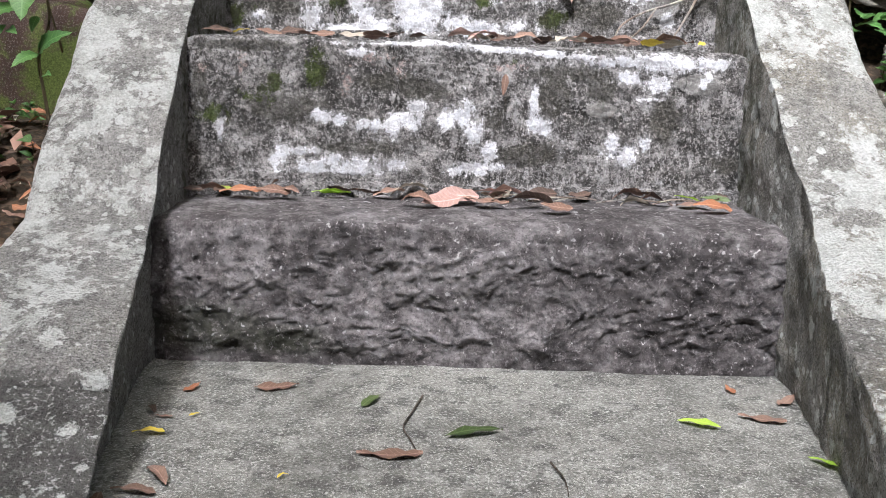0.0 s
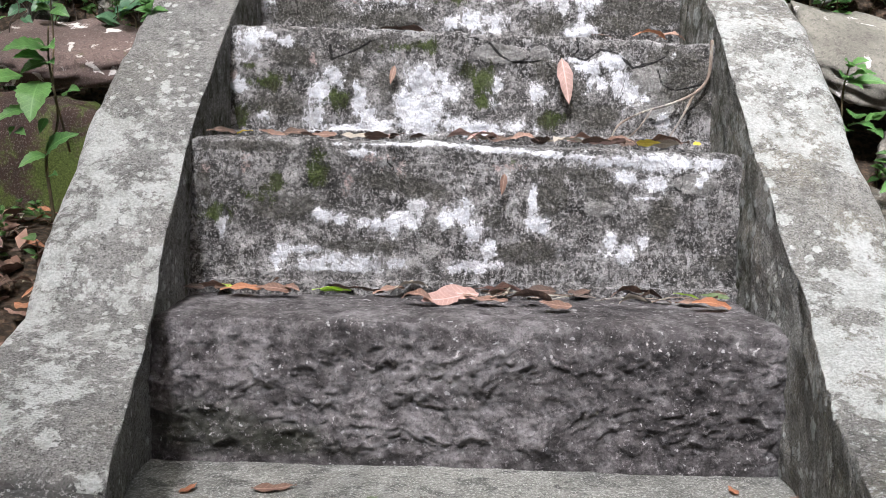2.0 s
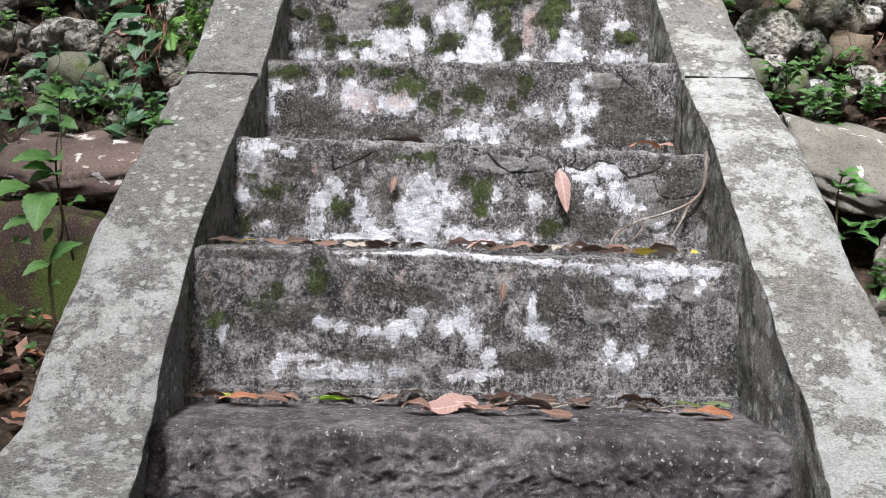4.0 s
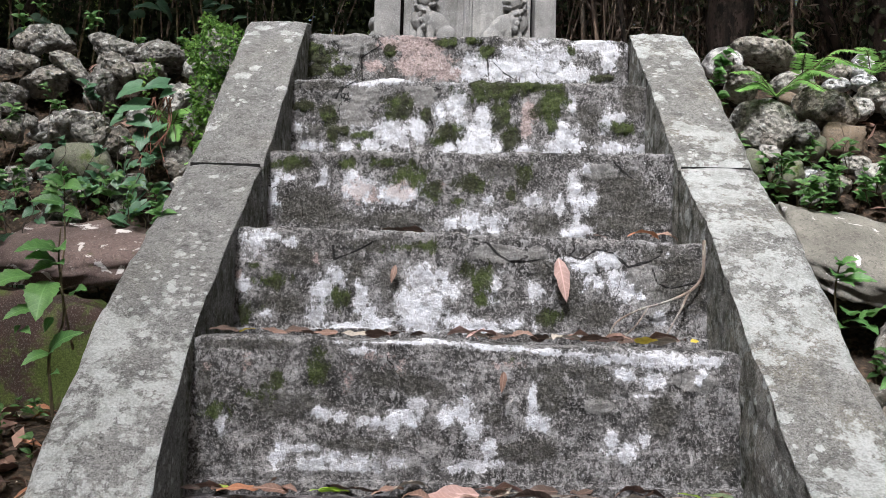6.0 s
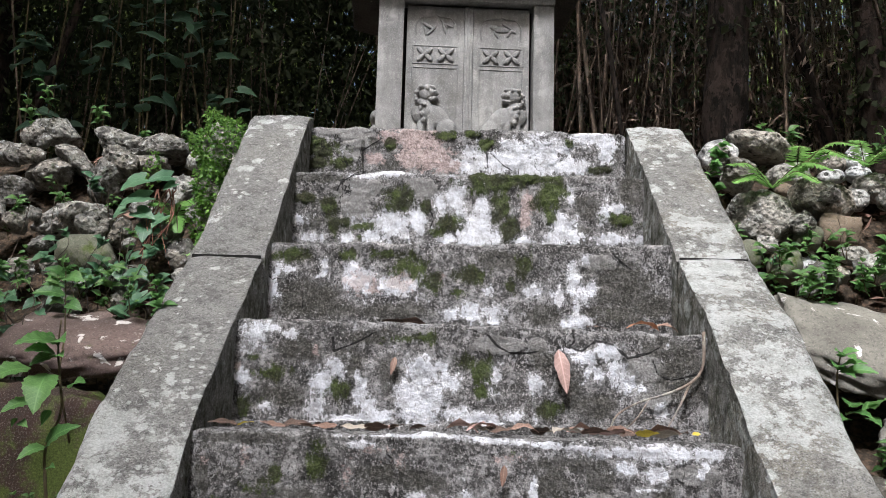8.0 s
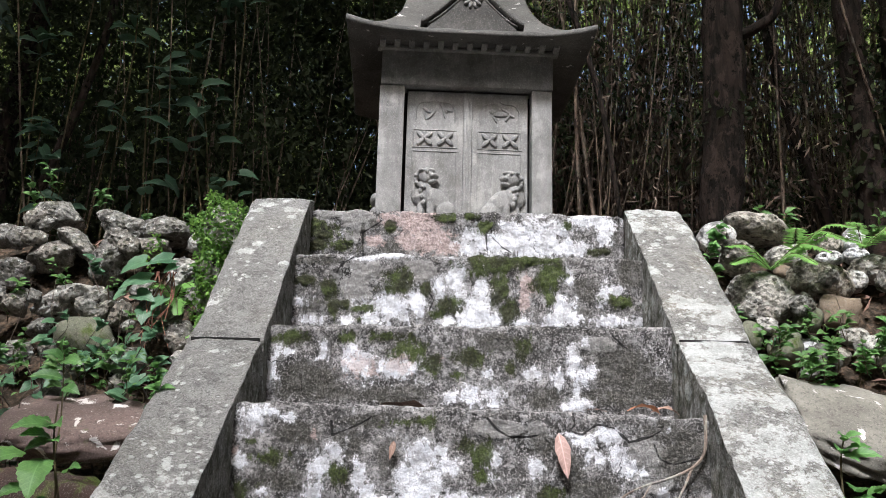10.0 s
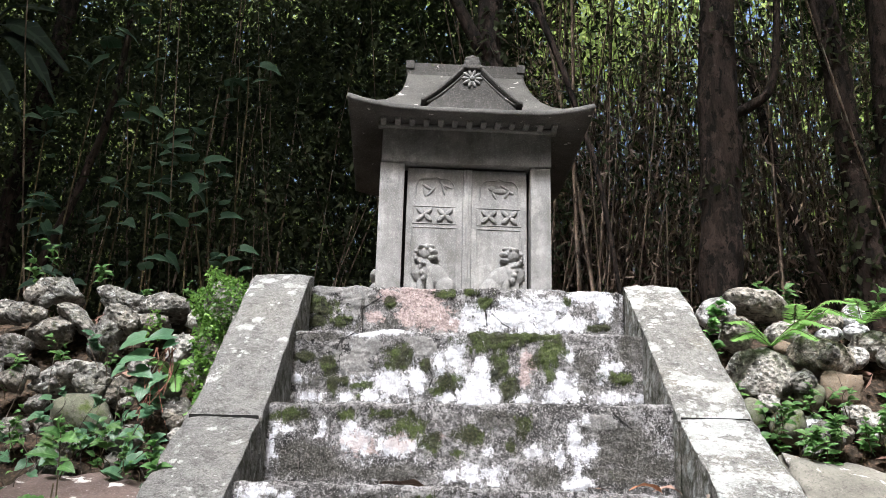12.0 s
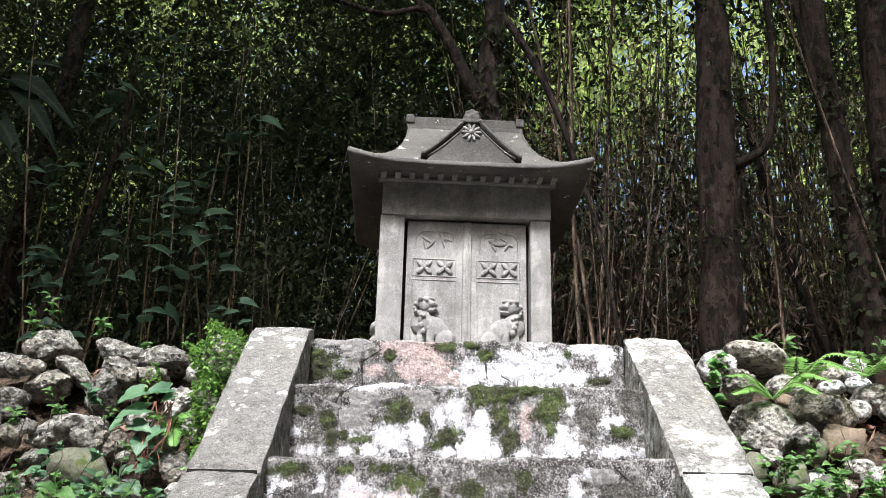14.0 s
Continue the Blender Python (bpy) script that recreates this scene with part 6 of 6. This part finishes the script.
fern((-0.9, 2.98, 1.12), (((-0.83, 2.9, 1.15), 0.03), ((-0.86, 2.88, 1.06), 0.03), ((-0.95, 2.88, 1.14), 0.03)), "small green fern growing on the stone bank")
fern((-0.82, 2.95, 1.0), (((-0.76, 2.88, 1.07), 0.03), ((-0.8, 2.85, 0.95), 0.03)), "small green fern growing on the stone bank")

for k in range(230):
    sx = 1 if k % 4 == 0 else -1
    x, y = sx * lr.uniform(0.71, 1.15), lr.uniform(1.4, 2.25)
    fallen(x, y, ground_height(x, y) + lr.uniform(0.008, 0.035), lr.uniform(0.05, 0.09), lr.choice(("brown", "brown", "pink", "dark", "dark", "orange", "pale")), lr.uniform(-180, 180), lr.uniform(-18, 18), "in a drift beside the stairs")
# leaf litter banked against the side walls
gl = np.random.RandomState(3)
pts = []
for sx, x0, x1, y0, y1, n in ((-1, 0.85, 1.5, 1.3, 2.25, 160), (1, 0.85, 1.4, 1.5, 2.3, 160), (1, 0.85, 1.5, 2.8, 3.3, 120), (-1, 0.8, 1.5, 2.7, 3.4, 90), (1, 0.7, 3.0, 3.3, 5.5, 300), (-1, 0.7, 3.0, 3.3, 5.5, 300)):
    for _ in range(n):
        x, y = sx * gl.uniform(x0, x1), gl.uniform(y0, y1)
        pts.append((x, y, ground_height(x, y) + gl.uniform(0.004, 0.045)))
LITTER = leaf_mat("leaf_litter", (0.1, 0.055, 0.04), (0.36, 0.22, 0.17), 0.05, 0.6, True)
v, f = leaf_cloud_data(np.array(pts), 0.052, gl, 0.42, 0.0, 0.22)
tagged(cloud("leaf_litter", v, f, LITTER), "drift of dry brown leaves beside the stairs", "leaf litter", kind="stuff")

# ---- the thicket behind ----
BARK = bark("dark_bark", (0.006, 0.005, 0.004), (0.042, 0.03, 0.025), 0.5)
CANE = bark("dry_cane", (0.06, 0.044, 0.034), (0.27, 0.2, 0.155), 0.6)
DRYLEAF = leaf_mat("caught_dry_leaf", (0.09, 0.06, 0.045), (0.32, 0.24, 0.19), 0.15, 0.55, True)
# one leaf colour darkened for the shaded wood, one brightened for sunlit leaves
SHADELEAF = leaf_mat("shaded_leaf", (0.022, 0.03, 0.014), (0.07, 0.085, 0.042), 0.3, 0.8, True)
SUNLEAF = leaf_mat("sunlit_leaf", (0.1, 0.148, 0.042), (0.32, 0.385, 0.125), 0.5, 0.5, True)
gt = np.random.RandomState(9)


def tree(points, radii, label, limbs=(), crown=None):
    root = empty("tree", label, "tree", "trees behind the shrine", at=points[0])
    off = Vector(points[0])
    p = curve_points([Vector(q) - off for q in points], 14)
    n = len(p)
    rr = np.interp(np.linspace(0, 1, n), np.linspace(0, 1, len(radii)), radii)
    rings = tube(p, rr, 24)
    for ring, c in zip(rings, p):
        for k, q in enumerate(ring):
            ring[k] = c + (q - c) * (1 + 0.2 * fbm(Vector((q.x * 9, q.y * 9, q.z * 2.5)), 3) + 0.12 * fbm(Vector((q.x * 30, q.y * 30, q.z * 9)), 3))
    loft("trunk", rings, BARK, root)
    for lp, lr_ in limbs:
        q = curve_points([Vector(a) - off for a in lp], 8)
        m = len(q)
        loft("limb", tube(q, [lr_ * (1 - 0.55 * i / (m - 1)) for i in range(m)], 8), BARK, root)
    if radii[0] > 0.09:
        on = np.array([c + (Vector(ring[gt.randint(24)]) - c) * gt.uniform(0.95, 1.5) for _ in range(900) for c, ring in [(lambda h: (p[h], rings[h]))(gt.randint(n))] if fbm(c * 2.2 + off, 2) > 0.02])
        v, f = leaf_cloud_data(np.asarray(on).reshape(-1, 3), 0.062, gt, 0.6)
        ivy = cloud("ivy", v, f, SHADELEAF)
        ivy.parent = root
        tagged(ivy, "dark ivy leaves clinging to the bark")
    if crown:
        cs = []
        for cx, cy, cz, sx, sy, sz, k in crown:
            sub = gt.normal(size=(k // 60 + 1, 3)) * np.array([sx, sy, sz]) * 0.55 + np.array([cx, cy, cz])
            for s in sub:
                cs.append(gt.normal(size=(60, 3)) * 0.22 + s)
        v, f = leaf_cloud_data(np.concatenate(cs) - np.array(points[0]), 0.13, gt, 0.42)
        ob = cloud("crown", v, f, SUNLEAF)
        ob.parent = root
    return root


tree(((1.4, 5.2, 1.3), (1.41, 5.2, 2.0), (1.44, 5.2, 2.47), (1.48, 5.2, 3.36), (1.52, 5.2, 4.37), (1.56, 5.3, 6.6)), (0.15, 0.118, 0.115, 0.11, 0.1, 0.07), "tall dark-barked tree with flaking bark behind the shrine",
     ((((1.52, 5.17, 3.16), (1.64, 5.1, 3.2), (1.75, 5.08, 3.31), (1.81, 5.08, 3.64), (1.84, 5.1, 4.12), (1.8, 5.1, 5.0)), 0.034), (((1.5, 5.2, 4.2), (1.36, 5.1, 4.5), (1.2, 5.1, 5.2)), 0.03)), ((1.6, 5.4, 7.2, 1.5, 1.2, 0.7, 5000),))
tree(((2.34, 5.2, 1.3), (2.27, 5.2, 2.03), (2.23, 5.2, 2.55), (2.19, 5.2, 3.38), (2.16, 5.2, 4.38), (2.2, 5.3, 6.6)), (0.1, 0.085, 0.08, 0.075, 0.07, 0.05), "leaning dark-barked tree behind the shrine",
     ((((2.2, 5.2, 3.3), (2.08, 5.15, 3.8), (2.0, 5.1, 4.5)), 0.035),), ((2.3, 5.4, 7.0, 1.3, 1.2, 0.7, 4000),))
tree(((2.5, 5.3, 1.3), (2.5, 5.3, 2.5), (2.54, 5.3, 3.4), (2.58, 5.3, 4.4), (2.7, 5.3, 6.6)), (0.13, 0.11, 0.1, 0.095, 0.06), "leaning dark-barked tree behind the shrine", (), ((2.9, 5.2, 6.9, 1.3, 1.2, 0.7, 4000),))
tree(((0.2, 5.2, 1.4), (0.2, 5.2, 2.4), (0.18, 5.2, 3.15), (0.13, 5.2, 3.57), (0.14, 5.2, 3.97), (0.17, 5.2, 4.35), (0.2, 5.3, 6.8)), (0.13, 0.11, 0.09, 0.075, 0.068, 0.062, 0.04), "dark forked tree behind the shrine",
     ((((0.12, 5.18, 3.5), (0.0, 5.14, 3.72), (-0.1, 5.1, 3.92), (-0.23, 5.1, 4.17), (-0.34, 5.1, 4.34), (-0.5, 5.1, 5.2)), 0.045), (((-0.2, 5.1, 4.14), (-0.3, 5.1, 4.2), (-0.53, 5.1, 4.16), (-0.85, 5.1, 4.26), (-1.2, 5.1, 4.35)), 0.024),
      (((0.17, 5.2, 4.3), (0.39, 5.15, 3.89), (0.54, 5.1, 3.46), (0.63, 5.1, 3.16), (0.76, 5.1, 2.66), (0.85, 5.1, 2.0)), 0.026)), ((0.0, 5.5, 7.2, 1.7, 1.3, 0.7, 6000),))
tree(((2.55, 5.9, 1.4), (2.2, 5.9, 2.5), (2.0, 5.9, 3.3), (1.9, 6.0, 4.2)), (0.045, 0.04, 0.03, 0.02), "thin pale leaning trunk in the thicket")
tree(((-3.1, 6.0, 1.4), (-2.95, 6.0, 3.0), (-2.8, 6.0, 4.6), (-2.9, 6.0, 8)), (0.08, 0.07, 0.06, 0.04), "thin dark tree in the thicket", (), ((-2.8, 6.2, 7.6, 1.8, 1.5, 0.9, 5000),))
tree(((-2.9, 5.6, 1.4), (-2.5, 5.6, 2.4), (-2.25, 5.6, 3.3), (-2.2, 5.6, 4.0)), (0.035, 0.03, 0.025, 0.015), "thin pale leaning trunk in the thicket")

# canes: many thin stems, upright and leaning
vs, fs, k = [], [], 0
for i in range(1900):
    x, y = gt.uniform(-6, 6), gt.uniform(5.4, 10.5)
    if x < 0.3 and gt.uniform() < 0.7:
        x = gt.uniform(0.4, 6)
    if x > 0.9 and y < 6.7 and i % 6:
        y += 1.4
    h = gt.uniform(1.2, 3.8) * (1.35 if x > 0.3 else 1.0)
    r = gt.choice([0.006, 0.009, 0.013, 0.02], p=[0.4, 0.35, 0.2, 0.05])
    lean = gt.normal(size=2) * 0.14
    z0 = 1.35
    c = [np.array([x + lean[0] * h * t + 0.06 * math.sin(3 * t + i), y + lean[1] * h * t, z0 + h * t]) for t in (0, 0.35, 0.7, 1.0)]
    for j, q in enumerate(c):
        rr = r * (1 - 0.2 * j)
        for a in (0, 2.094, 4.189):
            vs.append((q[0] + rr * math.cos(a), q[1] + rr * math.sin(a), q[2]))
    for j in range(3):
        for a in range(3):
            p0, p1 = k + j * 3 + a, k + j * 3 + (a + 1) % 3
            fs += [(p0, p1, p1 + 3), (p0, p1 + 3, p0 + 3)]
    k += 12
tagged(cloud("canes", np.array(vs), np.array(fs), CANE), "thicket of thin dry brown canes behind the shrine", "canes", kind="stuff")


def clumps(n, per, x, y, z, spread, leaf, seed, width=0.35, keep=None):
    g = np.random.RandomState(seed)
    c = np.stack([g.uniform(*x, n), g.uniform(*y, n), g.uniform(*z, n)], 1)
    if keep is not None:
        c = c[keep(c, g)]
    p = np.repeat(c, per, 0) + g.normal(size=(len(c) * per, 3)) * spread
    return leaf_cloud_data(p, leaf, g, width)


def lumps(c, scale, shift):
    o = Vector(shift)
    return np.array([noise.noise(Vector(p) * scale + o) + 0.6 * noise.noise(Vector(p) * scale * 2.6 + o) for p in c])


def openness(c):
    """How open the wood is: thick and low on one side, thin over the cane brake and towards the tree tops."""
    side, rise = c[:, 0] / c[:, 1], (c[:, 2] - 0.5) / c[:, 1]
    right = np.clip((side - 0.03) / 0.1, 0, 1)
    top = np.clip((rise - 0.5) / 0.14, 0, 1)
    edge = np.clip((-0.17 - side) / 0.1, 0, 1) * np.clip((rise - 0.28) / 0.08, 0, 1)
    return (1 - right) * np.maximum(0.21 * top, 0.12 * edge) + right * (0.52 + 0.08 * top)


def thin_low(c, g):
    return (lumps(c, 0.75, (0, 0, 0)) > -0.5 + 1.25 * openness(c)) & (g.uniform(size=len(c)) < np.clip(1.05 - 0.9 * openness(c), 0.1, 1.0))


def gaps(c, g):
    return lumps(c, 0.5, (5, 2, 9)) > -0.5 + 1.25 * openness(c)


def far_gaps(c, g):
    return lumps(c, 0.32, (1, 7, 3)) > np.where((c[:, 2] - 0.5) / c[:, 1] > 0.4, np.where(c[:, 0] > 0.5, 0.17, -0.02), -0.4)


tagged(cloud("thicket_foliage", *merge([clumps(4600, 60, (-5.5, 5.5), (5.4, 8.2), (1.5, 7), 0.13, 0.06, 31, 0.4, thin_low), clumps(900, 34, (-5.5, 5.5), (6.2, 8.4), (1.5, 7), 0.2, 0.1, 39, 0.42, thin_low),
                                         clumps(4200, 50, (-7, 7), (8.2, 12), (1.4, 8.5), 0.26, 0.1, 32, 0.42, gaps)]), SHADELEAF), "dense undergrowth of small leaves behind the shrine, coloured dark as if shaded", "foliage", kind="stuff")
tagged(cloud("dry_leaves", *clumps(1500, 30, (0.3, 5.5), (5.5, 9), (2.1, 4.6), 0.16, 0.07, 36, 0.2), DRYLEAF), "dead brown leaves caught among the canes", "dry leaves", kind="stuff")
# canopy added mostly out of view to keep the sun off the thicket
tagged(cloud("canopy_foliage", *clumps(1600, 40, (-9, 9), (0.0, 10), (6.8, 9.5), 0.35, 0.2, 33, 0.48), SUNLEAF), "added leaf canopy, mostly out of view, that shades the thicket", "foliage", kind="stuff")
# more unseen leaves, added to shade the palm and the left bank
tagged(cloud("canopy_foliage", *merge([clumps(70, 40, (-4.6, -2.4), (1.2, 3.4), (7.0, 8.2), 0.3, 0.2, 37, 0.48), clumps(34, 40, (-4.4, -2.2), (-5.4, -2.4), (7.2, 8.2), 0.3, 0.2, 38, 0.48)]), SUNLEAF), "unseen leaf clumps added overhead to shade the left side", "foliage", kind="stuff")
tagged(cloud("sunlit_foliage", *merge([clumps(3400, 60, (-11, 11), (12.5, 16), (2.5, 12), 0.33, 0.135, 34, 0.45, far_gaps), clumps(1900, 44, (-14, 14), (16, 20), (4, 15), 0.5, 0.26, 35, 0.5, far_gaps)]), SUNLEAF), "yellow-green leaves at the far edge of the wood, coloured bright as if sunlit", "foliage", kind="stuff")
# leaf walls added beside and behind the viewer, unseen, to cut low sky light


def ring_keep(c, g):
    return np.hypot(c[:, 0], c[:, 1] - 0.5) > 5.5


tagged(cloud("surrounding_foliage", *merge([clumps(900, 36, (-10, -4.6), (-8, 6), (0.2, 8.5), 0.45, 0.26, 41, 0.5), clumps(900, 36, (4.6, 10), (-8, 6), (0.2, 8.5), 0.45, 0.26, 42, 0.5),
                                            clumps(1000, 36, (-8, 8), (-10, -5), (0.0, 8.5), 0.45, 0.26, 43, 0.5, ring_keep)]), SHADELEAF), "unseen leaf walls added round the viewer to cut low sky light", "foliage", kind="stuff")


def shrub(x, y, z, n, size, meshes):
    """A leggy shrub: a bare stem from the ground with a head of broad leaves."""
    foot = x + pr.uniform(-0.25, 0.25)
    st = [(foot, y + 0.08, ground_height(foot, y + 0.08) - 0.05), (foot + 0.4 * (x - foot), y + 0.05, 1.45 + 0.4 * (z - 1.45)), (x, y, z - 0.1), (x + pr.uniform(-0.05, 0.05), y - 0.04, z + 0.2)]
    lv = []
    for k in range(n):
        b = Vector(st[2]).lerp(Vector(st[3]), pr.random()) + Vector((pr.uniform(-0.1, 0.1), pr.uniform(-0.08, 0.05), pr.uniform(-0.05, 0.05)))
        a = pr.uniform(0, 6.28)
        lv.append((b, b + Vector((math.cos(a), math.sin(a) - 0.5, pr.uniform(-0.6, 0.25))).normalized() * size * pr.uniform(0.5, 1.0)))
    return plant("shrub", "dusky broad-leaved shrub at the edge of the thicket", "plant", "weeds", st, lv, meshes, 0.007)


for k, (x, y, z, n, size) in enumerate(((-1.95, 5.3, 3.2, 7, 0.2), (-1.6, 5.3, 2.9, 8, 0.17), (-1.55, 5.2, 2.3, 9, 0.17), (-1.75, 5.2, 2.0, 8, 0.16), (-1.3, 5.2, 2.1, 8, 0.15), (-2.3, 5.3, 2.0, 9, 0.17), (-2.5, 5.3, 3.0, 8, 0.16), (-1.1, 5.2, 1.8, 8, 0.13), (-1.75, 5.25, 2.75, 9, 0.2), (-1.45, 5.2, 2.6, 8, 0.17), (-2.05, 5.3, 2.5, 9, 0.18), (-2.2, 5.25, 3.5, 9, 0.19), (-1.3, 5.25, 3.3, 8, 0.15), (-2.4, 5.2, 2.4, 9, 0.2), (-1.9, 5.3, 3.9, 9, 0.16), (2.55, 5.0, 3.2, 9, 0.2), (2.5, 5.0, 2.9, 9, 0.18))):
    shrub(x, y, z, n, size, DUSKY)
LONG = [leaf_mesh("leaf", SHADEBROAD, w, 0.22, 0.2, 1.0, 0, 0.02, 9, s_) for s_, w in enumerate((0.2, 0.24))]
plant("palm", "palm with long drooping leaves, coloured dark for shade, at the edge of the wood", "plant", "", ((-3.2, 5.7, 1.6), (-3.25, 5.7, 3.2), (-3.2, 5.7, 3.95)),
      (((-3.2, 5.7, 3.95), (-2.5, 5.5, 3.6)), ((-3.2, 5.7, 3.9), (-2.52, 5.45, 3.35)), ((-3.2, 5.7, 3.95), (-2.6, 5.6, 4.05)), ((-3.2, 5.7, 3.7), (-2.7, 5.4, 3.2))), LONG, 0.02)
